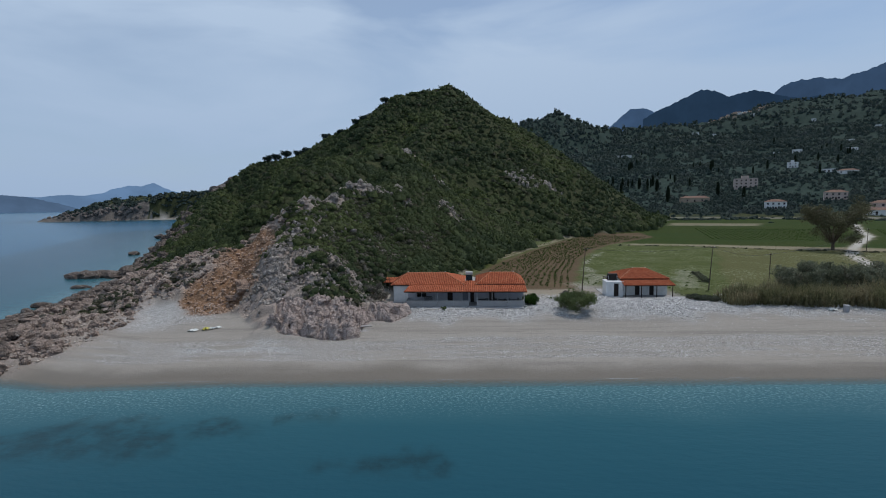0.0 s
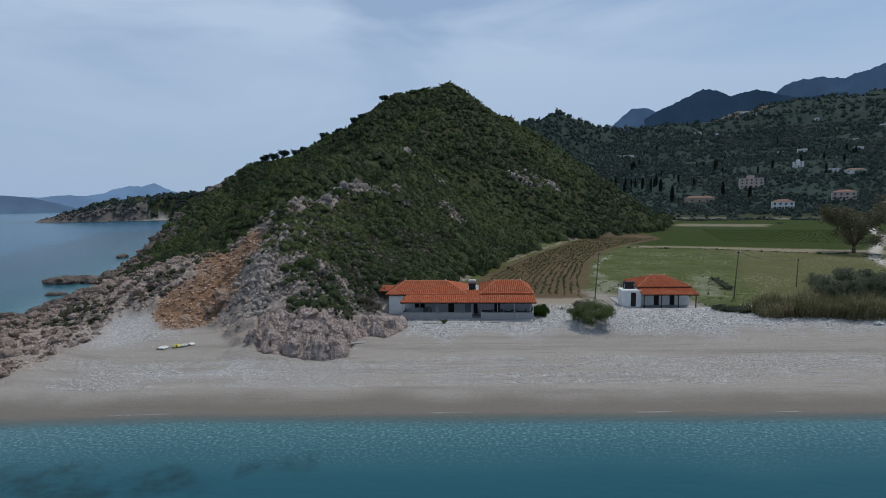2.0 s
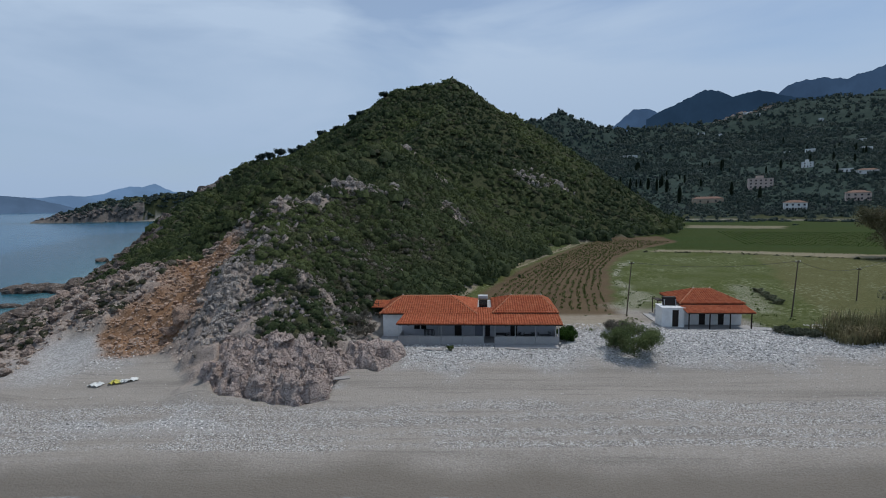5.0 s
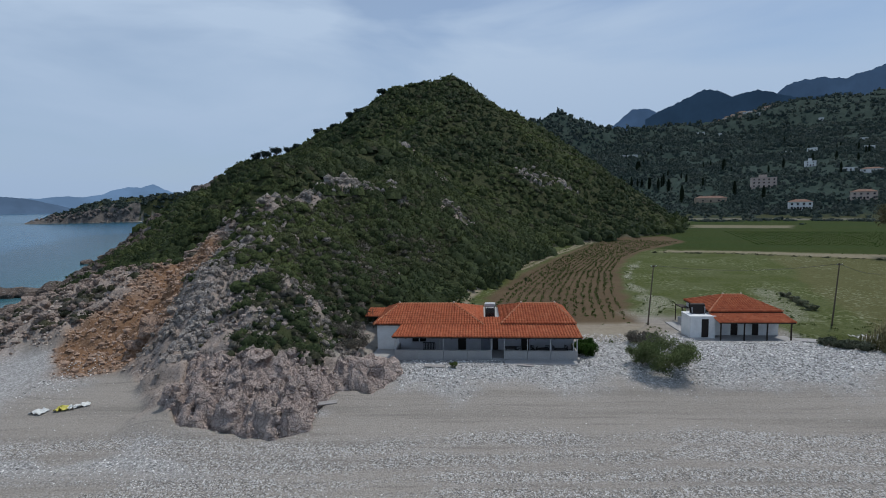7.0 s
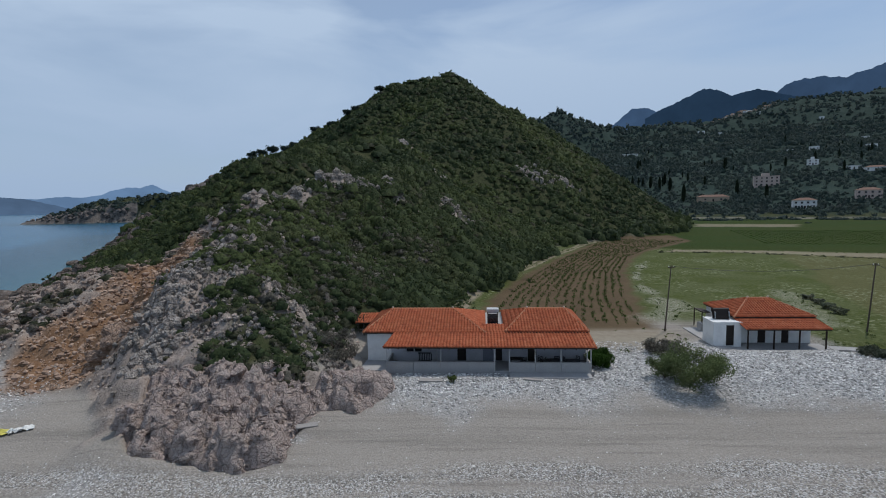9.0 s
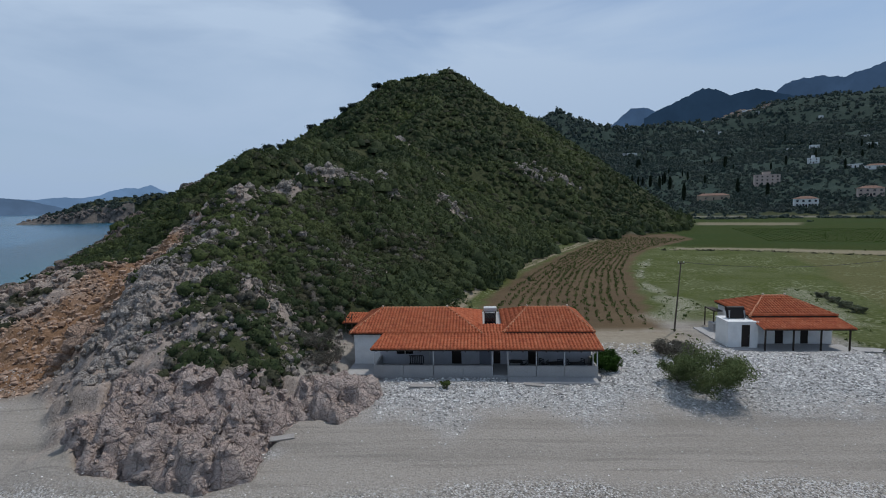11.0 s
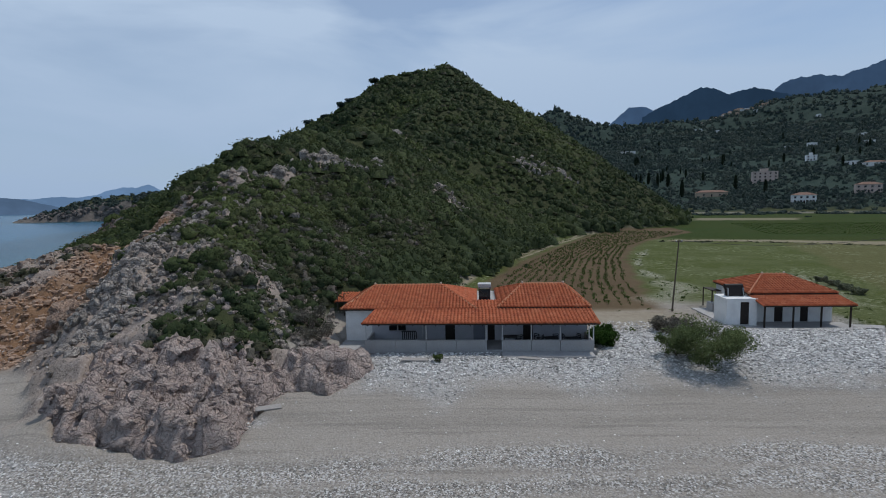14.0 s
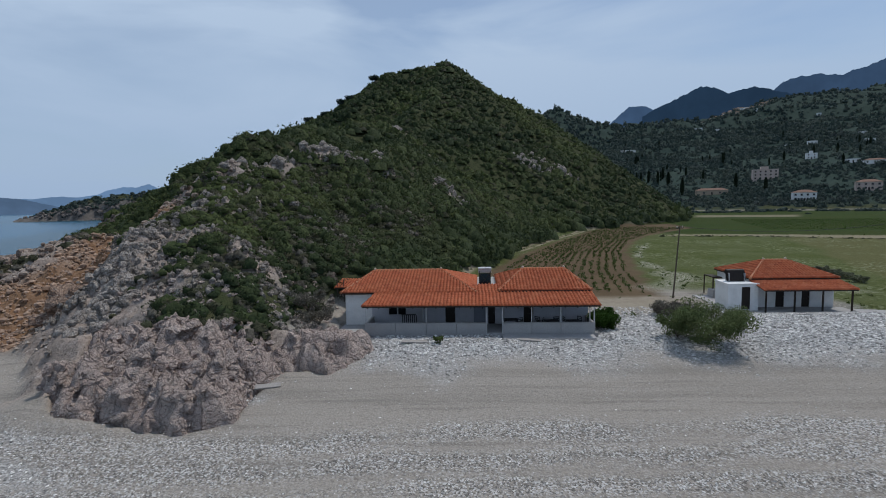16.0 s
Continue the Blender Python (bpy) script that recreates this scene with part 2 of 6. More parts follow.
M_DRIFT = weathered("grey_driftwood", (.36, .34, .32), (.26, .24, .22), 14, 2, .9, .4)
M_GALV = weathered("galvanised_steel", (.42, .43, .45), (.33, .34, .36), 14, 2, .5, .1, .4, .5)


# ---- mesh helpers ----
def np_mesh(name, v, f, material, smooth=False, values=None):
    """A mesh from arrays of corners and faces, all with the same number of corners."""
    v, f = np.asarray(v, np.float32), np.asarray(f, np.int32)
    n, k = f.shape
    me = bpy.data.meshes.new(name)
    me.vertices.add(len(v))
    me.vertices.foreach_set("co", v.ravel())
    me.loops.add(n * k)
    me.loops.foreach_set("vertex_index", f.ravel())
    me.polygons.add(n)
    me.polygons.foreach_set("loop_start", np.arange(0, n * k, k, dtype=np.int32))
    me.polygons.foreach_set("use_smooth", np.full(n, smooth))
    me.update(calc_edges=True)
    for key, value in (values or {}).items():
        a = me.attributes.new(key, "FLOAT", "POINT")
        a.data.foreach_set("value", np.asarray(value, np.float32))
    for m in material if isinstance(material, (list, tuple)) else [material]:
        me.materials.append(m)
    return me


def part(name, bm, material, parent, label=""):
    me = bpy.data.meshes.new(name)
    bm.to_mesh(me)
    bm.free()
    me.materials.append(material)
    return mesh_part(name, me, parent, label)


def mesh_part(name, me, parent, label="", kind=""):
    ob = new(name, me)
    ob.parent = parent
    if parent.type == "EMPTY":
        ob.matrix_parent_inverse = parent.matrix_basis.inverted()
    return tagged(ob, label, kind=kind)


def thing(name, label, category, place=(0, 0, 0), turn=0.0, group="", kind=""):
    ob = new(name)
    ob.matrix_basis = pose(*place, 0, 0, turn)
    return tagged(ob, label, category, group, kind)


def box(x0, x1, y0, y1, z0, z1, bevel=0.0, bm=None):
    bm = bm or bmesh.new()
    made = bmesh.ops.create_cube(bm, size=1, matrix=Matrix.LocRotScale(((x0 + x1) / 2, (y0 + y1) / 2, (z0 + z1) / 2), None, (x1 - x0, y1 - y0, z1 - z0)))
    if bevel:
        edges = list({e for v in made["verts"] for e in v.link_edges})
        bmesh.ops.bevel(bm, geom=edges, offset=bevel, segments=2, affect="EDGES")
    return bm


def rod(a, b, r0, r1=None, sides=8, bm=None):
    bm = bm or bmesh.new()
    a, b = Vector(a), Vector(b)
    m = Matrix.Translation((a + b) / 2) @ (b - a).to_track_quat("Z", "Y").to_matrix().to_4x4()
    bmesh.ops.create_cone(bm, cap_ends=True, segments=sides, radius1=r0, radius2=r0 if r1 is None else r1, depth=(b - a).length, matrix=m)
    return bm


def wall(x0, x1, y0, y1, z0, z1, openings=(), axis="x"):
    """A wall with its thickness, and openings (from, to, sill, head) cut through it. It runs along axis."""
    bm = bmesh.new()
    lo, hi = (x0, x1) if axis == "x" else (y0, y1)
    cuts = sorted(openings)
    edge = lo
    spans = []
    for a, b, s, h in cuts:
        spans += [(edge, a, z0, z1), (a, b, h, z1)] + ([(a, b, z0, s)] if s > z0 else [])
        edge = b
    spans.append((edge, hi, z0, z1))
    for a, b, s, h in spans:
        if b - a > 1e-4 and h - s > 1e-4:
            box(*((a, b, y0, y1) if axis == "x" else (x0, x1, a, b)), s, h, 0, bm)
    return bm


# ---- smooth lattice noise on arrays ----
LATTICE = np.random.RandomState(7).rand(256, 256)


def vnoise(x, y, scale=1.0, seed=0):
    x, y = np.asarray(x, float) * scale + seed * 17.3, np.asarray(y, float) * scale + seed * 9.1
    i, j = np.floor(x).astype(int), np.floor(y).astype(int)
    u, v = x - i, y - j
    u, v = u * u * (3 - 2 * u), v * v * (3 - 2 * v)
    g = lambda a, b: LATTICE[a & 255, b & 255]
    return (g(i, j) * (1 - u) + g(i + 1, j) * u) * (1 - v) + (g(i, j + 1) * (1 - u) + g(i + 1, j + 1) * u) * v


def fbm(x, y, scale, octaves=4, seed=0, gain=.5):
    total, amp, norm = 0, 1, 0
    for k in range(octaves):
        total = total + amp * vnoise(x, y, scale * 2.03 ** k, seed + k)
        norm, amp = norm + amp, amp * gain
    return total / norm


def craggy(x, y, scale, octaves=4, seed=0):
    """Ridged noise, 0 to 1: sharp crests and rounded hollows."""
    total, amp, norm = 0, 1, 0
    for k in range(octaves):
        total = total + amp * (1 - np.abs(2 * vnoise(x, y, scale * 2.1 ** k, seed + k) - 1))
        norm, amp = norm + amp, amp * .55
    return total / norm


# ---- shape of the land ----
SPUR = [(-26.5, 58.5, 1.6, .9), (-24, 62, 3.2, .75), (-23, 67, 4.6, .6), (-25, 73, 7.0, .7), (-29, 84, 10.0, .72), (-27, 94, 14.0, .72), (-35, 106, 17.8, .7),
        (-29, 118, 20.5, .74), (-25, 138, 22.5, .74), (-28, 180, 31, .66), (-38, 222, 40.5, .6), (-30, 250, 48.5, .62),
        (-24, 290, 70, .7), (-20, 326, 91, .72)]
CREST = [(-28.2, 67.6, 4.5, 1.05), (-31, 73, 6.7, .95), (-33, 79, 8.6, .85), (-34, 86, 11.2, .85), (-35, 95, 14.6, .78), (-36.5, 104, 18.3, .7)]
WEST = [(-20, 326, 91.5, .75), (-52, 319, 88, .8), (-78, 306, 67, .8), (-130, 338, 50, .8), (-160, 344, 48.5, .9), (-186, 336, 26, 1.1), (-206, 326, 2, 1.2)]
SHOULDER = [(-62, 120, 11, .7), (-58, 130, 19, .8), (-51, 139, 25.5, .8), (-48, 166, 33.5, .7), (-42, 200, 38.5, .65), (-38, 222, 40.5, .6)]
EAST = [(-20, 326, 90, .75), (12, 334, 75, .72), (40, 342, 48, .66), (85, 352, 23, .55), (125, 372, 7, .45), (150, 390, 2, .4)]
APRON = [(-41, 69, 2.2, .35), (-45, 78, 4.6, .4), (-48, 91, 8.6, .38), (-55, 101, 8.0, .38), (-66, 114, 5, .35)]
COAST = [(900, 90), (300, 66), (100, 52), (35, 47.5), (-4, 45.6), (-25, 44.6), (-40, 43), (-55, 45.5), (-65, 55), (-71, 67), (-75, 85), (-81, 100),
         (-89, 117), (-104, 146), (-121, 180), (-150, 232), (-186, 300), (-206, 326), (-190, 372), (-150, 420), (-190, 520), (-280, 640),
         (-400, 688), (-480, 672), (-530, 650), (-620, 640), (-630, 665), (-520, 760), (-420, 1000), (-900, 2200), (-900, 4600)]
BEACH = ([-60, -20, -6, 0, 4, 14, 19, 24, 28, 42, 60], [-9, -4.0, -1.5, 0, .4, .8, 1.2, 1.7, 1.75, 1.5, 1.4])


def ridge_height(x, y, nodes):
    best = np.full(x.shape, -1e3)
    for (ax, ay, az, sa), (bx, by, bz, sb) in zip(nodes, nodes[1:]):
        dx, dy = bx - ax, by - ay
        s = np.clip(((x - ax) * dx + (y - ay) * dy) / (dx * dx + dy * dy), 0, 1)
        d = np.hypot(x - ax - s * dx, y - ay - s * dy)
        slope = sa + (sb - sa) * s
        best = np.maximum(best, az + (bz - az) * s - slope * (np.sqrt(d * d + 9) - 3))
    return best


def coast_distance(x, y):
    best, inside = np.full(x.shape, 1e9), np.zeros(x.shape, int)
    ring = COAST + [(6000, 4600), (6000, 90), (900, 90)]
    for (ax, ay), (bx, by) in zip(ring, ring[1:]):
        dx, dy = bx - ax, by - ay
        s = np.clip(((x - ax) * dx + (y - ay) * dy) / (dx * dx + dy * dy), 0, 1)
        best = np.minimum(best, np.hypot(x - ax - s * dx, y - ay - s * dy))
        if dy:
            cross = ((ay > y) != (by > y)) & (x < dx * (y - ay) / dy + ax)
            inside = inside + cross
    return np.where(inside % 2 == 1, best, -best)


def smax(a, b, k):
    h = np.clip(.5 + .5 * (a - b) / k, 0, 1)
    return b + (a - b) * h + k * h * (1 - h)


FAR_RIDGES = [
    ([(-100, 1850, 190, .45), (120, 1800, 262, .45), (200, 1790, 300, .5), (280, 1790, 325, .5), (380, 1765, 290, .5), (500, 1750, 262, .4), (700, 1800, 280, .35)], 30),
    ([(930, 2440, 365, .3), (1150, 2360, 392, .3), (1420, 2300, 410, .3), (1300, 2180, 430, .3), (1543, 1967, 405, .3), (2500, 1700, 430, .3)], 40),
    ]


def valley(x, y):
    u = np.maximum(0, .40 * x + .917 * y - 440)
    h = .165 * u + 12 * np.tanh(u / 160) * (np.sin(x / 130 + 1) * np.cos(y / 170))
    h = 390 * np.tanh(h / 390) - .02 * np.maximum(0, u - 2000)
    for nodes, k in FAR_RIDGES:
        h = np.where(u > 600, smax(h, ridge_height(x, y, nodes), k), h)
    return h * np.clip((x + 80) / 160, 0, 1)


TOE = [(-27.2, 58.6), (-25.5, 57.6), (-20, 57.4), (-17.4, 56.9), (-15.5, 58.0), (-15.6, 60), (-15.4, 64), (-13.5, 64.9), (-12, 64.2), (-10.2, 68), (-10.5, 72),
       (-14, 80), (-27, 82), (-30.5, 74), (-30, 66)]


def ring_depth(x, y, ring):
    """Metres inside a ring, negative outside."""
    best, inside = np.full(np.shape(x), 1e9), np.zeros(np.shape(x), int)
    for (ax, ay), (bx, by) in zip(ring, ring[1:] + ring[:1]):
        dx, dy = bx - ax, by - ay
        s = np.clip(((x - ax) * dx + (y - ay) * dy) / (dx * dx + dy * dy), 0, 1)
        best = np.minimum(best, np.hypot(x - ax - s * dx, y - ay - s * dy))
        if dy:
            inside = inside + (((ay > y) != (by > y)) & (x < dx * (y - ay) / dy + ax))
    return np.where(inside % 2 == 1, best, -best)


FLANK = [(-70, 118, 6, .5), (-82, 140, 9, .55), (-102, 178, 13, .65), (-130, 230, 20, .75), (-166, 298, 28, .8)]
HEAD = [(-590, 660, 10, .7), (-556, 672, 24, .7), (-500, 700, 34, .5), (-430, 740, 40, .4), (-330, 760, 42, .4), (-220, 700, 36, .4)]


def kept(work):
    """Remembers the newest answers of a function of two arrays."""
    answers = []

    def asked(x, y):
        x, y = np.asarray(x, float), np.asarray(y, float)
        for a, b, value in answers:
            if a is x and b is y:
                return value
        value = work(x, y)
        answers.append((x, y, value))
        del answers[:-2]
        return value
    return asked


coast_distance = kept(coast_distance)


@kept
def land_smooth(x, y):
    d = coast_distance(x, y)
    z = np.interp(d, *BEACH)
    hill = smax(smax(smax(ridge_height(x, y, SPUR), ridge_height(x, y, CREST), 1.5), ridge_height(x, y, APRON), 1.2), smax(ridge_height(x, y, WEST), ridge_height(x, y, EAST), 6), 4)
    hill = smax(hill, smax(ridge_height(x, y, SHOULDER), ridge_height(x, y, FLANK), 3), 3)
    hill = np.minimum(hill, z + np.maximum(0, d + 4) * 1.3)
    head = np.minimum(ridge_height(x, y, HEAD), z + np.maximum(0, d + (fbm(x, y, .03, 4, 77) - .55) * 34 - 15 * step(-490, -450, x)) * 1.7)
    tip = ridge_height(x, y, [(-618, 645, 3, .3), (-585, 655, 9, .4)])
    toe = 1.0 + np.minimum.reduce([1.3 * (ring_depth(x, y, TOE) - 1.5) - .3, .27 * (y - 57) + .85, .2 * (-9.2 - x) + .2])
    z = smax(np.maximum(z, np.where(y < 82, toe, -9)), hill, 1.0)
    z = np.maximum(z, np.maximum(head, np.minimum(tip, z + 4 + d)))
    return z + np.where(d > 0, valley(x, y), 0)


def step(a, b, v):
    t = np.clip((v - a) / (b - a), 0, 1)
    return t * t * (3 - 2 * t)


def near_line(x, y, line):
    best = np.full(np.shape(x), 1e9)
    for (ax, ay), (bx, by) in zip(line, line[1:]):
        dx, dy = bx - ax, by - ay
        s = np.clip(((x - ax) * dx + (y - ay) * dy) / (dx * dx + dy * dy), 0, 1)
        best = np.minimum(best, np.hypot(x - ax - s * dx, y - ay - s * dy))
    return best


def in_ring(x, y, ring):
    inside = np.zeros(np.shape(x), int)
    for (ax, ay), (bx, by) in zip(ring, ring[1:] + ring[:1]):
        if by != ay:
            inside = inside + (((ay > y) != (by > y)) & (x < (bx - ax) * (y - ay) / (by - ay) + ax))
    return inside % 2 == 1


def soft_ring(x, y, ring, edge=1.0):
    d = near_line(x, y, ring + ring[:1])
    return step(-edge, edge, np.where(in_ring(x, y, ring), d, -d) + (fbm(x, y, .35, 3, 5) - .5) * 2.5 * edge)


GULLY = [(-39.5, 69), (-40.5, 77), (-42.5, 86), (-45, 95)]
CRAGS = [(-38.9, 106, 4.5), (-34, 110, 4), (-30.4, 117.6, 6), (-27, 121, 5), (-20, 126, 4), (-9.5, 148, 4), (-22, 76, 2.6), (-27, 71, 3), (-29, 78, 3.4), (-31, 86, 3.4), (-34, 98, 3.2),
         (-30, 68, 2.6), (-31.5, 73, 3), (-33, 80, 3), (-34.5, 90, 3), (-44, 216, 6), (-15, 205, 4), (18, 240, 5), (26, 250, 5), (35, 252, 4), (-35, 226, 5), (-29, 91, 2.4), (-35, 79.5, 3), (-34.5, 76, 2.6), (-33, 70.5, 2.6), (-36.5, 84, 2.6), (-38, 89, 2.2)]
TRACK = [(-7, 92), (-5.4, 102), (-.3, 123), (9, 145), (18, 168), (35, 206), (55, 232), (80, 262), (104, 292)]
VINEYARD = [(17.5, 86), (21.2, 107), (28, 134), (38.5, 162), (50, 182), (75, 214), (79, 246), (52, 227), (36.5, 204), (19, 164), (7, 133), (-.8, 107), (-3.5, 95), (8, 86)]
BAND = [(52, 176), (70, 171.5), (95, 156), (240, 95), (250, 107), (107, 162.5), (75, 176.5), (56, 181)]
FAR_BAND = [(118, 312), (161, 294), (180, 322), (133, 346)]
ROAD = [(80, 98), (92, 121), (101, 138), (111, 152), (124, 168), (138, 184), (157, 206), (175, 235), (220, 300)]
STONY = [(19, 92), (24, 98), (25, 112), (28, 128), (38, 152)]


def hill_over(x, y):
    """How far the land stands over the flat shore."""
    return land_smooth(x, y) - np.interp(coast_distance(x, y), *BEACH)


@kept
def zones(x, y):
    """What covers the ground, as weights from 0 to 1."""
    d, over = coast_distance(x, y), hill_over(x, y)
    j = (fbm(x, y, .22, 4, 3) - .5)
    w = {}
    field = step(84, 88, y + j * 4) * step(1.1, .5, over + j) * step(-10, -4, x)
    w["grass"] = field * step(87, 93, y + j * 6)
    w["lush"] = step(0, 5, y - 181 + .4 * (x - 60) + j * 3)
    w["tan"] = step(0, 3, x - 44 - .42 * (y - 90) + j * 5) * step(6, 0, y - 170 + .4 * (x - 60))
    w["shore"] = d
    w["grass"] = np.maximum(w["grass"], step(76, 80, y + j * 3) * step(31, 34, x) * step(1.1, .5, over))
    w["soil"] = soft_ring(x, y, VINEYARD, 1.0) * (over < 3)
    w["dry"] = np.maximum.reduce([step(1.5, .8, near_line(x, y, TRACK) + j * 1.2) * (.35 + .65 * step(.25, .6, np.abs(near_line(x, y, TRACK) - .1))), soft_ring(x, y, BAND, 1.0) * .75, soft_ring(x, y, FAR_BAND, 2) * .6,
                                  step(3.0, 1.8, near_line(x, y, ROAD) + j * 3) * .3, .8 * step(88, 85, y) * step(76, 79, y) * step(-2, 6, x) * step(21, 16, x)])
    w["dry"] = w["dry"] * (y < 420)
    w["road"] = step(1.6, 1.0, near_line(x, y, ROAD) + j * .4) * (y < 420)
    w["stony"] = np.maximum(step(1.2 + 2.6 * step(125, 88, y), .4, near_line(x, y, STONY) + j * 4) * .8, step(2.6, .6, near_line(x, y, [(38, 90), (41, 99), (45, 110)]) + j * 5) * .5)
    scrub = step(.7, 1.6, over + j * .8) * (d > 1)
    crag = np.zeros(np.shape(x))
    for cx, cy, r in CRAGS:
        crag = np.maximum(crag, step(r * .95, r * .45, np.hypot(x - cx, (y - cy) * .8) + (fbm(x, y, .45, 3, 11) - .5) * r * 1.6))
    toe = step(67, 62.5, y + j * 12) * step(.2, .9, ring_depth(x, y, TOE) + j * .8)
    apron = step(-36, -39, x - (y - 75) * .12 + j * 5) * step(118, 98, y + j * 36 - .25 * (x + 45))
    cliff = step(9, 4, d + j * 8) * (x < -60) * (y < 600) + step(20, 11, d + j * 16) * (x < -485) * (y > 600)
    w["rock"] = np.clip(np.maximum(np.maximum.reduce([crag, apron * .95, cliff]) * scrub, toe) + cliff * ((over > .5) | (y > 106)) * (x < -52), 0, 1)
    w["rock"] = np.maximum(w["rock"], step(26, 12, d + j * 18 + 12 * step(104, 118, y)) * step(-44, -56, x) * (y < 420) * step(-1, .4, d))
    w["rock"] = np.maximum(w["rock"], step(6.4, 4, np.hypot(x + 29.5, (y - 66) * .7) + j * 4) * step(.05, .3, over))
    w["rock"] = np.maximum(w["rock"], step(.1, .35, over) * step(-26, -28, x + j * 3) * step(-38, -36, x) * step(80, 74, y + j * 8) * step(63, 64, y))
    w["red"] = step(7.6, 4.2, near_line(x, y, GULLY) + .13 * np.maximum(0, y - 74) + j * 8) * step(1.5, 2.1, land_smooth(x, y)) * step(-32, -35, x + .12 * (y - 70))
    w["scrub"] = scrub * (1 - w["rock"]) * (1 - w["red"])
    w["cliff"] = step(100, 116, y) * step(-48, -60, x)
    w["far"] = step(0, 25, .4 * x + .917 * y - 452 + j * 60) * (x > 40)
    w["berm"] = step(17.5, 23, d + j * 8) * step(37, 31, d + j * 5) * step(-13, -9, x) * step(.8, .2, over)
    w["berm"] = np.maximum(w["berm"], .75 * step(.56, .66, fbm(x * .35, y, .16, 4, 21)) * step(6, 9, d) * step(20, 15, d))
    w["berm"] = np.maximum(w["berm"], .8 * step(8, 3, np.hypot((x + 49) * .55, y - 66) + j * 5) * (over < 1.2))
    wander = (fbm(x, x * 0, .06, 3, 17) - .5) * 3.4
    patch = step(.36, .56, fbm(x * .5, y, .22, 4, 27))
    w["pebbly"] = np.maximum.reduce([np.exp(-((d - c - wander * k) / b) ** 2) for c, b, k in ((11.0, .9, 1.0), (8.9, .75, .8), (6.9, .55, .6), (5.4, .4, .4))])
    w["pebbly"] = np.clip(w["pebbly"] * (.3 + .8 * patch) + .12 * patch * step(15, 11, d), 0, 1) * step(-62, -48, x) * (over < 1.2)
    w["wet"] = step(4.6, 1.0, d + j * 3.0) * step(-55, -45, x)
    return w


def lumps(x, y, scale, seed=0):
    """Rounded masses with creases between them, 0 to 1."""
    x, y = np.asarray(x, float) * scale + seed, np.asarray(y, float) * scale - seed
    i, j = np.floor(x).astype(int), np.floor(y).astype(int)
    best = np.full(x.shape, 9.0)
    for a in (-1, 0, 1):
        for b in (-1, 0, 1):
            px = i + a + LATTICE[(i + a) & 255, (j + b + seed) & 255]
            py = j + b + LATTICE[(j + b + 91) & 255, (i + a + seed) & 255]
            best = np.minimum(best, (x - px) ** 2 + (y - py) ** 2)
    return 1 - np.clip(best * 1.7, 0, 1)


def land(x, y):
    """The land with its relief."""
    x, y = np.asarray(x, float), np.asarray(y, float)
    z, over, d = land_smooth(x, y), hill_over(x, y), coast_distance(x, y)
    lift = step(.5, 6, over)
    near = step(420, 250, y)
    z = z + lift * near * ((fbm(x, y, .05, 4, 2) - .5) * 6 + (craggy(x + .4 * y, y - .5 * x, .022, 2, 6) - .6) * 5 * step(130, 170, y) + (fbm(x, y, .21, 3, 8) - .5) * 3.2) * np.clip(over / 12, .25, 1)
    z = z + step(480, 700, y) * (x > 0) * (fbm(x, y, .006, 5, 4) - .5) * np.clip(land_smooth(x, y) * .35, 0, 90)
    w = zones(x, y)
    rock = w["rock"] * (y < 420)
    z = z + rock * (lumps(x, y, .45, 31) * .8 + lumps(x, y, 1.3, 35) * .35 + (craggy(x, y, 1.3, 3, 41) - .5) * .6 + (craggy(x, y, .33, 3, 45) - .5) * 1.1 * step(58, 64, y) - .5)
    cliffs = step(640, 650, y) * (y < 900) * (x < -150) * step(0, 4, d)
    z = z + cliffs * ((fbm(x, y, .045, 4, 14) - .5) * 8 + (craggy(x, y, .09, 4, 15) - .5) * 6) * np.clip(over / 8, 0, 1)
    z = z + w["red"] * ((fbm(x, y, .8, 4, 51) - .5) * 1.1 + (craggy(x * 1.6, y * .5, .5, 3, 53) - .5) * .7 - .35)
    z = z + (1 - lift) * ((fbm(x, y, .12, 3, 61) - .5) * .22 * step(4, 12, d)) * (y < 84)
    return z


def land_at(x, y):
    return float(land(np.array([x]), np.array([y]))[0])


# ---- ground, one sheet ----
def polar(angles, radii, cx=-1.0, cy=5.0):
    a, r = np.meshgrid(np.radians(angles), radii)
    n, k = r.shape
    x, y = cx + r * np.cos(a), cy + r * np.sin(a)
    i = np.arange((n - 1) * (k - 1))
    i = i // (k - 1) * k + i % (k - 1)
    return x.ravel(), y.ravel(), np.stack([i, i + 1, i + k + 1, i + k], 1)[:, ::-1]


def rings(*spans):
    out = []
    for a, b, ratio in spans:
        n = max(2, int(math.log(b / a) / math.log(ratio)))
        out.append(np.geomspace(a, b, n, endpoint=False))
    return np.concatenate(out + [[spans[-1][1]]])


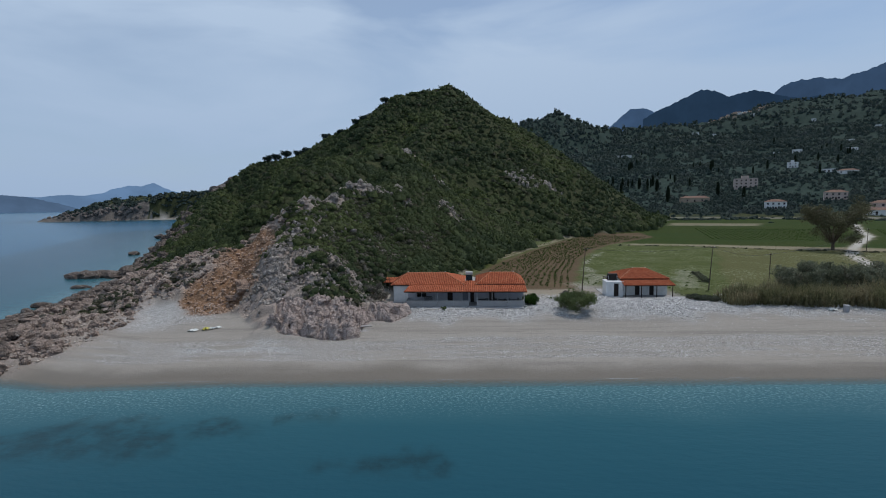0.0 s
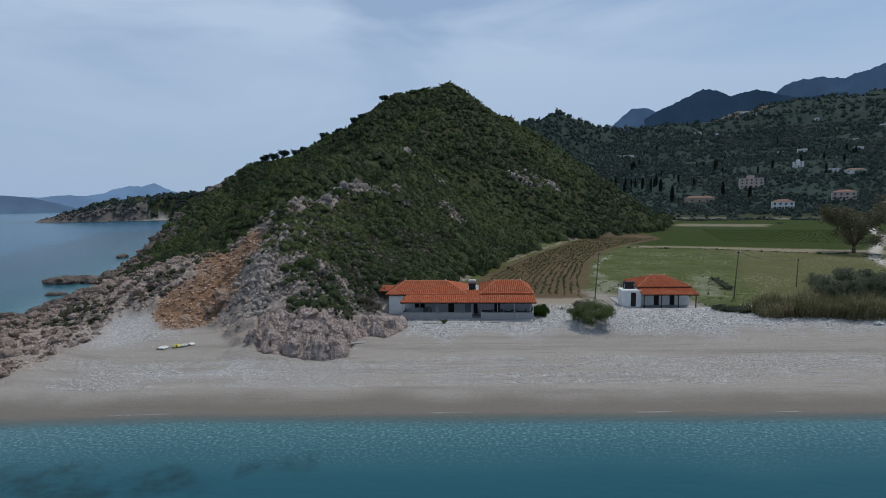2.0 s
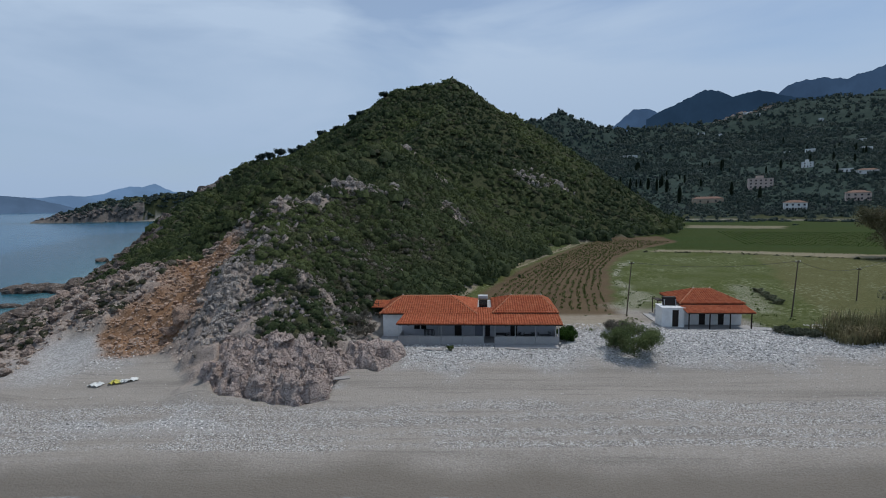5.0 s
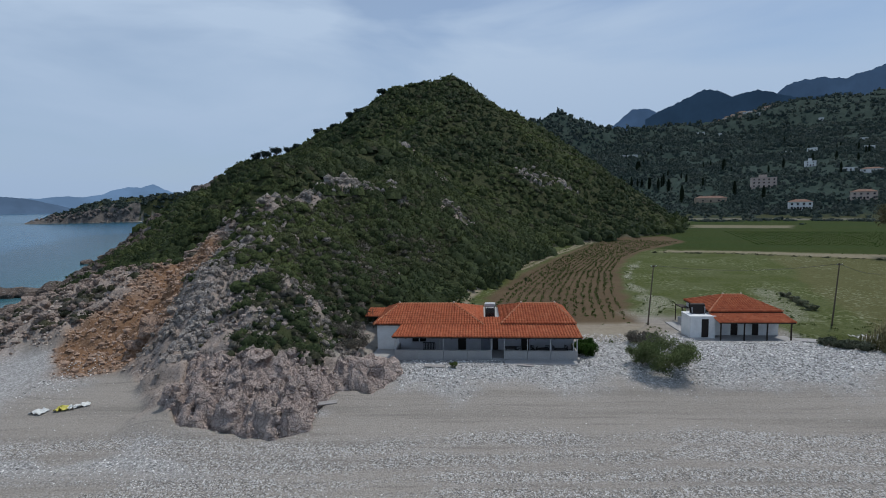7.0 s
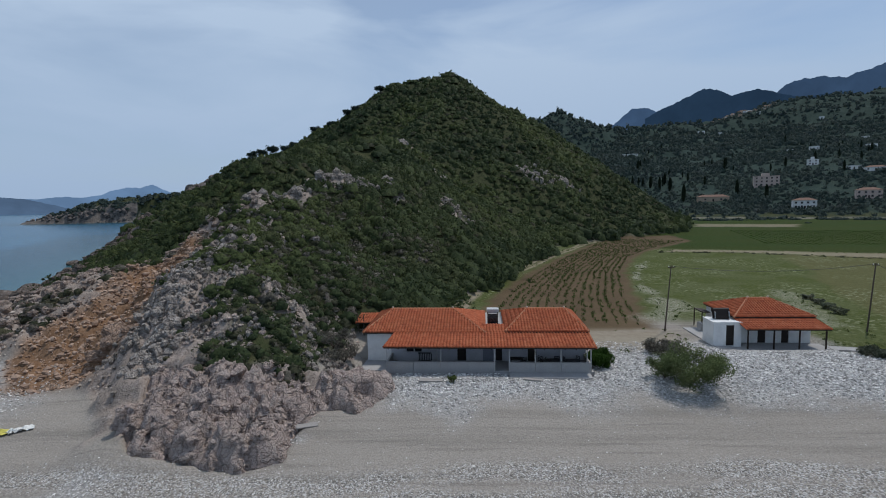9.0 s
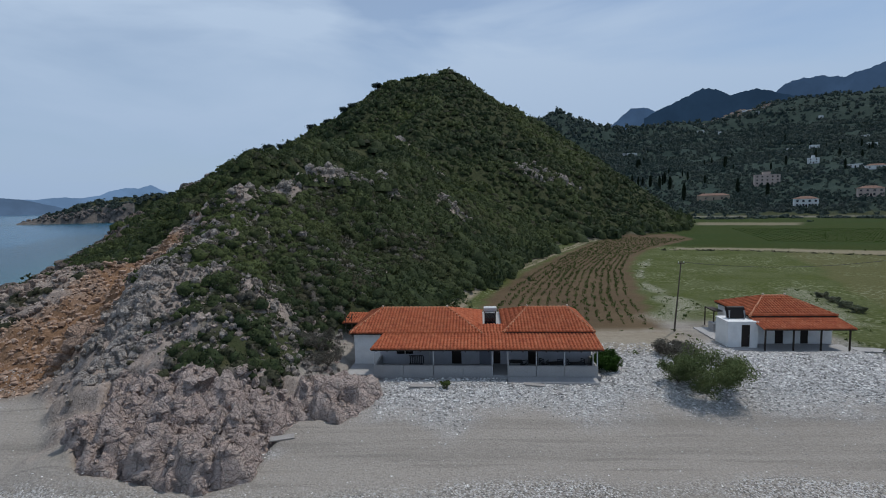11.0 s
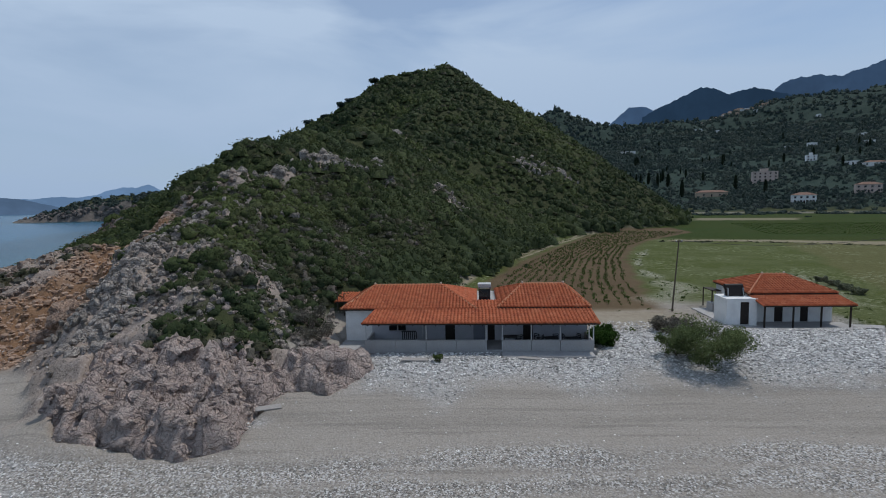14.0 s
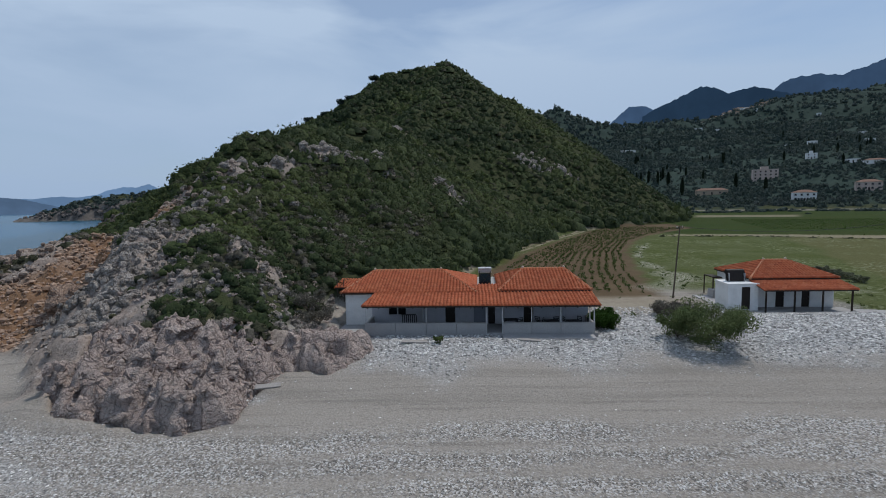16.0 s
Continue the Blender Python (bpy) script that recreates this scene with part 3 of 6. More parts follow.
def make_ground_material():
    s = Shader("shore_and_land", .95, 0, .04)
    n_f, n_m, n_b = s.noise(14, 5, .6), s.noise(1.3, 5), s.noise(.16, 4)
    peb = s.cells(13.5, "Color")
    grey = s.n.new("ShaderNodeSeparateColor")
    s.l.new(peb, grey.inputs["Color"])
    split = s.n.new("ShaderNodeSeparateXYZ")
    s.l.new(s.pos, split.inputs["Vector"])
    along = s.n.new("ShaderNodeCombineXYZ")
    s.l.new(s.maths("MULTIPLY", split.outputs["X"], .055), along.inputs["X"])
    s.l.new(s.attr("shore"), along.inputs["Y"])
    streak = s.noise(.42, 6, .62, along.outputs["Vector"])
    pebbly = s.attr("pebbly")
    rut = s.noise(1.5, 3, .5, along.outputs["Vector"])
    sand = s.mix(s.fit(n_f, .3, .7), (.268, .24, .206), (.348, .314, .274))
    sand = s.mix(s.fit(streak, .48, .64, 0, .6), sand, (.19, .172, .15))
    sand = s.mix(s.fit(rut, .58, .66, 0, .35), sand, (.14, .125, .11))
    sand = s.mix(s.maths("MULTIPLY", s.fit(grey.outputs["Red"], .5, .85), s.fit(pebbly, .05, .6, .10, 1.0)), sand, (.53, .515, .495))
    sand = s.mix(s.maths("MULTIPLY", s.fit(grey.outputs["Green"], .55, .8, 0, .8), s.fit(pebbly, .05, .6, .25, 1.0)), sand, (.085, .08, .075))
    big = s.cells(7.5, "Color")
    sep = s.n.new("ShaderNodeSeparateColor")
    s.l.new(big, sep.inputs["Color"])
    berm = s.mix(sep.outputs["Green"], (.22, .215, .21), (.56, .55, .53))
    berm = s.mix(s.fit(n_f, .48, .38, 0, .6), berm, (.13, .125, .12))
    c = s.mix(s.attr("berm"), sand, berm)
    c = s.mix(s.maths("MULTIPLY", s.attr("wet"), .85), c, (.155, .135, .11))
    soil = s.mix(s.fit(n_m, .3, .7), (.115, .080, .048), (.088, .064, .04))
    soil = s.mix(s.fit(n_b, .4, .7, 0, .5), soil, (.15, .11, .066))
    grass = s.mix(s.fit(n_m, .3, .7), (.060, .077, .021), (.092, .105, .032))
    grass = s.mix(s.fit(n_b, .42, .62), grass, (.098, .112, .046))
    grass = s.mix(s.attr("tan"), grass, s.mix(s.fit(n_m, .3, .7), (.092, .095, .036), (.13, .122, .055)))
    bloom = s.n.new("ShaderNodeSeparateColor")
    s.l.new(s.cells(2.6, "Color"), bloom.inputs["Color"])
    grass = s.mix(s.maths("MULTIPLY", s.fit(bloom.outputs["Blue"], .72, .95), s.fit(s.noise(.07, 4), .46, .62, .08, .75)), grass, (.30, .31, .21))
    lush = s.mix(s.fit(n_m, .3, .7), (.030, .045, .010), (.050, .065, .017))
    lush = s.mix(s.fit(s.noise(.05, 3, .5, s.stretch(.3, 1.2, 1, .35)), .45, .6, 0, .8), lush, (.032, .054, .013))
    grass = s.mix(s.attr("lush"), grass, lush)
    grass = s.mix(s.fit(s.noise(5, 5, .7), .52, .4, 0, .5), grass, (.03, .042, .013))
    c = s.mix(s.attr("grass"), c, grass)
    c = s.mix(s.attr("soil"), c, soil)
    c = s.mix(s.attr("dry"), c, s.mix(s.fit(n_m, .3, .7), (.235, .195, .135), (.31, .265, .20)))
    c = s.mix(s.maths("MULTIPLY", s.attr("stony"), s.fit(s.noise(6, 5, .7), .45, .58)), c, (.42, .40, .335))
    c = s.mix(s.attr("road"), c, s.mix(s.fit(n_m, .3, .7), (.46, .43, .38), (.38, .35, .30)))
    scrub = s.mix(s.fit(n_m, .3, .7), (.044, .056, .024), (.072, .072, .038))
    scrub = s.mix(s.fit(s.noise(.9, 6, .75), .5, .38, 0, .9), scrub, (.016, .022, .010))
    c = s.mix(s.attr("scrub"), c, scrub)
    # Valley cover cooled towards blue, distance haze painted into the base colour.
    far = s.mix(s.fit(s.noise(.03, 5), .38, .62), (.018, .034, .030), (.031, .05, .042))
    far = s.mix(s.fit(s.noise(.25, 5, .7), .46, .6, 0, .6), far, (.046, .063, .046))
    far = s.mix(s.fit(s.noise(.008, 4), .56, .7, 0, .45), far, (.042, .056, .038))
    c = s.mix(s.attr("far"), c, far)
    rock = s.mix(s.fit(s.noise(2.2, 7, .65), .32, .68), (.38, .32, .28), (.235, .185, .155))
    rock = s.mix(s.fit(s.noise(.35, 4), .42, .62, 0, .8), rock, (.31, .25, .205))
    lichen = s.noise(5.5, 6, .75)
    rock = s.mix(s.fit(lichen, .55, .68, 0, .7), rock, (.50, .47, .43))
    rock = s.mix(s.attr("cliff"), rock, s.mix(s.fit(s.noise(.3, 6, .7), .4, .6), (.20, .175, .155), (.10, .088, .078)))
    rock = s.mix(s.fit(lichen, .46, .36, 0, .85), rock, (.06, .055, .045))
    c = s.mix(s.attr("rock"), c, rock)
    red = s.mix(s.fit(n_m, .3, .7), (.165, .094, .054), (.25, .15, .09))
    red = s.mix(s.fit(s.noise(4, 6, .7), .52, .66, 0, .75), red, (.36, .25, .175))
    red = s.mix(s.fit(s.noise(3.1, 6, .72), .45, .35, 0, .75), red, (.08, .05, .032))
    c = s.mix(s.attr("red"), c, red)
    s.colour(c)
    s.rough(s.fit(s.attr("wet"), 0, 1, .9, .45))
    h = s.maths("ADD", s.maths("MULTIPLY", s.noise(3, 9, .72), 1.2), s.maths("MULTIPLY", s.cells(7.5), .35))
    return s.bump(h, .75, .12).mat


ANGLES = np.concatenate([np.arange(-210, 45, 5.0), np.arange(45, 142, .22), np.arange(142, 150.1, 2)])
gx, gy, gf = polar(ANGLES, rings((.02, 3, 2.0), (3, 36, 1.12), (36, 150, 1.0065), (150, 600, 1.012), (600, 960, 1.0065), (960, 4900, 1.026)))
gz = land(gx, gy)
gz = np.where(gy < 30, np.minimum(gz, -.5), gz)
t_in = step(-.5, .4, np.minimum(ring_depth(gx, gy, TOE) - 1.3 * step(-24, -27, gx), 65.0 - gy))
gz = gz * (1 - t_in) + t_in * (np.interp(coast_distance(gx, gy), *BEACH) - .5)
for bx0, bx1, by0, by1, top in ((-13.7, 7.0, 70.9, 82.4, 1.38), (-.6, 6.7, 70.0, 71.5, 1.3), (20.6, 31.9, 78.5, 88.2, 1.28), (31.5, 37.8, 77.3, 80.8, 1.33)):
    gz = np.where((gx > bx0) & (gx < bx1) & (gy > by0) & (gy < by1), np.minimum(gz, top), gz)
M_GROUND = make_ground_material()
ground = new("ground", np_mesh("ground", np.stack([gx, gy, gz], 1), gf, M_GROUND, True, zones(gx, gy)))
tagged(ground, "grey pebble beach, red earth gully, rocky hill and green fields", "ground", kind="structure")


# ---- sea ----
def make_water():
    s = Shader("sea_water", .2, 0, .045)
    s.p.inputs["IOR"].default_value = 1.33
    dep = s.attr("depth")
    c = s.mix(s.fit(dep, .5, 2.2), (.062, .140, .154), (.022, .088, .113))
    c = s.mix(s.fit(dep, 2.0, 5.5), c, (.011, .055, .085))
    c = s.mix(s.fit(dep, 8, 9), c, s.mix(s.fit(s.noise(.006, 4, .5, s.stretch(.4, 1.6, 1)), .4, .65), (.020, .088, .152), (.03, .112, .18)))
    c = s.mix(s.maths("MULTIPLY", s.attr("weed"), s.fit(s.noise(.5, 5, .65), .38, .6, .12, .6)), c, (.013, .028, .032))
    # Ripple sparkle and the pebbles below, both painted as mottling in the shallows.
    mott = s.noise(4.2, 7, .8, s.stretch(.8, 1.0, 1))
    band = s.maths("MULTIPLY", s.fit(dep, 2.0, 1.0), s.fit(dep, .15, .5))
    c = s.mix(s.maths("MULTIPLY", s.fit(mott, .53, .6), s.maths("MULTIPLY", band, .6)), c, (.23, .37, .40))
    c = s.mix(s.maths("MULTIPLY", s.fit(mott, .48, .4), s.maths("MULTIPLY", band, .6)), c, (.02, .075, .11))
    s.colour(c)
    foam = s.maths("MULTIPLY", s.fit(dep, .06, .02), s.fit(s.noise(.35, 3, .6, s.stretch(.5, 1, 1)), .5, .6))
    s.colour(s.mix(foam, c, (.6, .62, .62)))
    s.l.new(s.maths("MAXIMUM", s.fit(dep, .02, .6, .0, 1.0), s.maths("MULTIPLY", foam, .35)), s.p.inputs["Alpha"])
    w1, w2 = s.noise(1.6, 3, .5, s.stretch(.55, 1.5, 1)), s.noise(.22, 3, .5, s.stretch(.5, 1.5, 1))
    return s.bump(s.maths("ADD", w1, s.maths("MULTIPLY", w2, 2.0)), .30, .09).mat


sx_, sy_, sf_ = polar(np.concatenate([np.arange(-210, 45, 5.0), np.arange(45, 142, .8), np.arange(142, 150.1, 2)]), rings((.02, 2, 2.0), (2, 36, 1.04), (36, 60, 1.008), (60, 200, 1.02), (200, 4900, 1.06)))
s_depth = np.maximum(0, -land_smooth(sx_, sy_))
s_depth = s_depth + (fbm(sx_, sy_, .1, 4, 71) - .5) * .5 * step(.2, 1.2, s_depth)
s_weed = np.zeros(sx_.shape)
for wx, wy, wr in ((-6, 30, 4.5), (-28, 33, 8), (-21, 35, 4), (-13, 37, 2.0), (-16, 36.5, 1.5), (-34, 31, 6)):
    s_weed = np.maximum(s_weed, step(wr * 1.1, wr * .5, np.hypot(sx_ - wx, (sy_ - wy) * 2.2) + (fbm(sx_, sy_, .5, 4, 81) - .5) * wr * 1.3))
water = new("water", np_mesh("water", np.stack([sx_, sy_, 0 * sx_], 1), sf_, make_water(), True, {"depth": s_depth, "weed": s_weed}))
tagged(water, "calm turquoise sea, darker over weed and deep water", "water", kind="structure")


# ---- mountain backdrops, haze blue put into their colour ----
def far_range(name, label, r, heights, a0, a1, shade, seed, rugged=.10):
    a = np.linspace(a0, a1, 160)
    h = np.interp(a, np.linspace(a0, a1, len(heights)), heights)
    h = np.convolve(np.pad(h, 1, mode="edge"), np.ones(3) / 3, "valid")
    h = h * (1 + rugged * (fbm(a * 3, a * 0, .9, 4, seed) - .5)) + 2
    rows = []
    for k, (dr, dz) in enumerate(((0, 0), (60, .45), (120, .8), (170, 1.0), (260, .7))):
        rr = r + dr * (1 + .5 * (fbm(a * 4, a * 0 + k, .8, 3, seed) - .5))
        rows.append(np.stack([rr * np.cos(np.radians(a)), rr * np.sin(np.radians(a)), h * dz - .5], 1))
    v = np.concatenate(rows)
    k = len(a)
    i = np.arange(4 * (k - 1))
    i = i // (k - 1) * k + i % (k - 1)
    # Self-lit: the hazy tone is emitted, no sun or sky shades these slopes.
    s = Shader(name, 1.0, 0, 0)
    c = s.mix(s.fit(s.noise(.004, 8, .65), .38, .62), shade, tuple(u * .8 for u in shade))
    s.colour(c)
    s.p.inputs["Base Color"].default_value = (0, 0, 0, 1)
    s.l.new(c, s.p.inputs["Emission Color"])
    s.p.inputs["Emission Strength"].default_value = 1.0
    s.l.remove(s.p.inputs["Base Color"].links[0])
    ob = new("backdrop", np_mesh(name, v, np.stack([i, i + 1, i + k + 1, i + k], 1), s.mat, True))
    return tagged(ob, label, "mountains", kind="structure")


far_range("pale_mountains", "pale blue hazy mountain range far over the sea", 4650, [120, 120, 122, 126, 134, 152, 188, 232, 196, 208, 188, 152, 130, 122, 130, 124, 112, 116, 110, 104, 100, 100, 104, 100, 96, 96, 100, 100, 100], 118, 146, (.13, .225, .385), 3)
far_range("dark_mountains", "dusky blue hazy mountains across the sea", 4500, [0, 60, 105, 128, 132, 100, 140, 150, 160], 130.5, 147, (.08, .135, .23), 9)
far_range("inland_mountains", "hazy blue-grey bare mountain ridge far inland", 4700, [940, 985, 1010, 1000, 950, 925, 945, 955, 930, 800, 600, 300], 48, 64, (.036, .070, .135), 21, .03)


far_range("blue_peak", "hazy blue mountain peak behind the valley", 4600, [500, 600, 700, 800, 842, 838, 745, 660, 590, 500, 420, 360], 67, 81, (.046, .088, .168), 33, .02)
far_range("wooded_range", "hazy dusky blue wooded range above the mountain village", 3950, [690, 690, 690, 690, 712, 745, 775, 770, 752, 800, 822, 795, 755, 725, 692, 640], 55, 72, (.018, .040, .078), 37, .02)


# ---- plants ----
def leaf_cloud(rng, count, size, squash=.7, lumps=5, flat=.72, low=-.15):
    """Corners of leaf quads on a lumpy dome of radius about 1, leaves turned mostly outward."""
    c = rng.normal(size=(lumps, 3)) * (.38, .38, .2)
    c[:, 2] = np.abs(c[:, 2])
    r = rng.uniform(.45, .72, lumps)
    k = rng.integers(0, lumps, count)
    n = rng.normal(size=(count, 3))
    n /= np.linalg.norm(n, axis=1, keepdims=True)
    n[:, 2] = np.where(n[:, 2] < low, -n[:, 2], n[:, 2])
    p = c[k] + n * (r[k] * rng.uniform(.82, 1.06, count))[:, None]
    p[:, 2] *= squash
    t = n * flat + rng.normal(size=(count, 3)) * (1 - flat)
    t /= np.linalg.norm(t, axis=1, keepdims=True)
    u = np.cross(t, rng.normal(size=(count, 3)))
    u /= np.linalg.norm(u, axis=1, keepdims=True)
    w = np.cross(t, u)
    s = (size * rng.uniform(.6, 1.4, count))[:, None]
    return np.stack([p - u * s, p + w * s * .75, p + u * s, p - w * s * .75], 1)


def dome(rng, squash=.7, around=10, up=5, r0=.8):
    """A lumpy closed canopy under the leaves: corners and quads."""
    a, h = np.meshgrid(np.linspace(0, 2 * np.pi, around, endpoint=False), np.linspace(-.15, np.pi / 2 * .97, up))
    a = a + rng.normal(size=a.shape) * .12
    r = r0 * (1 + .2 * np.clip(rng.normal(size=a.shape), -1.6, 1.6))
    v = np.stack([r * np.cos(h) * np.cos(a), r * np.cos(h) * np.sin(a), r * np.sin(h) * squash], -1).reshape(-1, 3)
    f = [(i * around + j, i * around + (j + 1) % around, (i + 1) * around + (j + 1) % around, (i + 1) * around + j) for i in range(up - 1) for j in range(around)]
    return v, np.array(f)


def plant_kinds(seed, count, size, squash=.7, many=6, core=True, around=10, up=5, flat=.72):
    out = []
    for k in range(many):
        rng = np.random.default_rng(seed + k)
        v = leaf_cloud(rng, count, size, squash, 4 + k % 3, flat).reshape(-1, 3)
        f = np.arange(len(v)).reshape(-1, 4)
        if core:
            cv, cf = dome(rng, squash, around, up)
            v, f = np.concatenate([cv, v]), np.concatenate([cf, f + len(cv)])
        out.append((v, f))
    return out


def planted(name, kinds, x, y, z, radius, tall, material, seed=0):
    """One mesh of many plants: each kind turned, scaled and set at its places."""
    rng = np.random.default_rng(seed)
    which = rng.integers(0, len(kinds), len(x))
    turn, wide = rng.uniform(0, 6.283, len(x)), rng.uniform(.8, 1.25, len(x))
    vs, fs, base = [], [], 0
    for k, (p, f) in enumerate(kinds):
        m = which == k
        n = int(m.sum())
        if not n:
            continue
        c, s = np.cos(turn[m])[:, None], np.sin(turn[m])[:, None]
        rr, ww = radius[m][:, None], wide[m][:, None]
        px = (p[:, 0] * ww * c - p[:, 1] / ww * s) * rr + x[m][:, None]
        py = (p[:, 0] * ww * s + p[:, 1] / ww * c) * rr + y[m][:, None]
        pz = p[:, 2] * (radius[m] * tall[m])[:, None] + z[m][:, None]
        vs.append(np.stack([px, py, pz], -1).reshape(-1, 3))
        fs.append((f[None] + (np.arange(n) * len(p))[:, None, None] + base).reshape(-1, 4))
        base += n * len(p)
    return np_mesh(name, np.concatenate(vs), np.concatenate(fs), material, True)


def scatter(rng, n, x0, x1, y0, y1):
    return rng.uniform(x0, x1, n), rng.uniform(y0, y1, n)


CREST_LINE = [(p[0] - .6, p[1]) for p in CREST]


def thicket(name, label, n, area, near, far, kinds, r0, r1, seed, material=None, tall=(.8, 1.25), keep=.5, foot=0.0, patchy=False):
    """Maquis over a stretch of the hill, between two distances from the shore's middle."""
    rng = np.random.default_rng(seed)
    x, y = scatter(rng, n, *area)
    d = np.hypot(x + 2, y - 20)
    m = (d >= near) & (d < far)
    x, y = x[m], y[m]
    w = zones(x, y)
    green = w["scrub"] + .75 * w["rock"] * (fbm(x, y, .22, 3, 91) > np.where(y > 74, .46, .53)) * (y > 65)
    m = (green > rng.uniform(.25, .75, len(x)) * keep * 2) & (coast_distance(x, y) > 3)
    w = zones(x, y)
    slip = (x < -40) & (y < 98) & (near_line(x, y, [(-49, 93), (-56, 104), (-64, 118)]) > 5)
    if patchy:
        slip &= fbm(x, y, .16, 3, 97) < .46 - .008 * (y - 75)
    m &= ~((x > -15) & (y < 76)) & ~((x > -16.8) & (x < -12) & (y > 76.5) & (y < 84)) & ~((ring_depth(x, y, TOE) > -1) & (y < np.where(x < -17, 63.8, 67.5) + 2 * fbm(x, y, .4, 2, 3)))
    m &= ~((x < -14) & (x > -38) & (y < 84) & (rng.uniform(size=len(x)) < .3))
    m &= (w["red"] < .3) & ~slip & ~((x < -28.5) & (y < 76) & (x > -46)) & ~((near_line(x, y, CREST_LINE) < 2.3) & (y < 95) & (rng.uniform(size=len(x)) < np.where(y < 74, .8, .2)))
    x, y = x[m], y[m]
    over = hill_over(x, y)
    r = rng.uniform(r0, r1, len(x)) * (1 + foot * step(7, 1.5, over) * (x > -14)) * (.45 + 1.1 * fbm(x, y, .07, 3, 95))
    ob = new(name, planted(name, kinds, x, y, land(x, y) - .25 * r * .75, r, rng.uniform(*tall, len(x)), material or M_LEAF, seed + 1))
    return tagged(ob, label, "shrubs", kind="stuff")


thicket("near_maquis", "dark green evergreen shrubs covering the near slope", 9500, (-75, 30, 60, 150), 0, 95, plant_kinds(10, 105, .082, .85, 7, True, 8, 4, .42), .5, 1.35, 1, tall=(.8, 1.3), foot=1.3)
thicket("olive_scrub", "brownish green low scrub between the rocks", 4200, (-66, -10, 63, 120), 0, 98, plant_kinds(15, 42, .1, .7, 5, True, 7, 4, .4), .4, 1.0, 7, M_LEAF_OLIVE, patchy=True)
thicket("grey_scrub", "grey-brown dry low scrub between the rocks", 2300, (-66, -10, 63, 120), 0, 98, plant_kinds(16, 60, .08, .8, 5, True, 7, 4, .4), .4, .9, 8, M_DRY_BUSH, patchy=True)
thicket("middle_maquis", "dense dark green maquis on the hillside", 9500, (-95, 60, 90, 240), 95, 165, plant_kinds(20, 58, .11, .85, 7, True, 7, 3, .42), .75, 2.0, 2, tall=(.8, 1.3), foot=1.0)
thicket("middle_scrub", "brownish green scrub on the hillside", 2400, (-95, 60, 90, 240), 95, 165, plant_kinds(25, 40, .12, .7, 5, True, 7, 3, .42), .8, 1.5, 4, M_LEAF_OLIVE, tall=(.7, 1.2), foot=.5)
thicket("upper_maquis", "dense dark green maquis up to the hilltop", 20500, (-215, 175, 120, 420), 165, 420, plant_kinds(30, 13, .24, .85, 7, True, 6, 3, .42), 1.1, 2.8, 3, tall=(.8, 1.3), foot=.6)
thicket("upper_scrub", "brownish green scrub high on the hill", 3600, (-215, 175, 120, 420), 165, 420, plant_kinds(35, 18, .20, .7, 5, True, 6, 3, .42), 1.1, 2.2, 9, M_LEAF_OLIVE, tall=(.7, 1.2))


# ---- rocks ----
def rock_shape(seed, level=2, flat=.85):
    """An angular boulder of radius about 1: a ball cut by random planes and roughened."""
    rng = np.random.default_rng(seed)
    bm = bmesh.new()
    bmesh.ops.create_icosphere(bm, subdivisions=level, radius=1.0)
    v = np.array([p.co for p in bm.verts])
    f = np.array([[q.index for q in p.verts] for p in bm.faces])
    bm.free()
    for _ in range(9):
        n = rng.normal(size=3)
        n /= np.linalg.norm(n)
        v -= n * np.maximum(0, v @ n - rng.uniform(.55, .85))[:, None]
    v *= 1 + .24 * (np.stack([fbm(v[:, 0] * 1.3 + 3 + v[:, 2], v[:, 1] * 1.3 + v[:, 2], 2.0, 3, seed)], 1) - .5) * 2
    v *= rng.uniform(.8, 1.25, 3)
    v[:, 2] *= flat
    return v, f


def strewn(name, shapes, x, y, r, material, seed, sink=.25, lift=None):
    """One mesh of many rocks lying on the land."""
    rng = np.random.default_rng(seed)
    z = (land(x, y) if lift is None else lift) + r * (.75 - sink) * .4
    which, turn = rng.integers(0, len(shapes), len(x)), rng.uniform(0, 6.283, len(x))
    vs, fs, base = [], [], 0
    for k, (v, f) in enumerate(shapes):
        m = which == k
        c, s = np.cos(turn[m])[:, None], np.sin(turn[m])[:, None]
        rr = r[m][:, None]
        p = np.stack([(v[:, 0] * c - v[:, 1] * s) * rr + x[m][:, None], (v[:, 0] * s + v[:, 1] * c) * rr + y[m][:, None], v[:, 2] * rr + z[m][:, None]], -1)
        n = m.sum()
        fs.append((f[None] + (np.arange(n) * len(v))[:, None, None] + base).reshape(-1, 3))
        vs.append(p.reshape(-1, 3))
        base += n * len(v)
    return np_mesh(name, np.concatenate(vs), np.concatenate(fs), material)


v8 = np.array([(1, 0, 0), (-1, 0, 0), (0, 1, 0), (0, -1, 0), (0, 0, 1), (0, 0, -1)], float)
f8 = np.array([(0, 2, 4), (2, 1, 4), (1, 3, 4), (3, 0, 4), (2, 0, 5), (1, 2, 5), (3, 1, 5), (0, 3, 5)])
PEBBLES = [(v8 * np.random.default_rng(k).uniform(.6, 1.3, (6, 1)) * (1, .8, .5), f8) for k in range(8)]
TINY = [(v * (1, 1, 1.4), f) for v, f in PEBBLES]
ROUGH = [rock_shape(k, 2) for k in range(7)]
SMALL = [rock_shape(40 + k, 1) for k in range(7)]

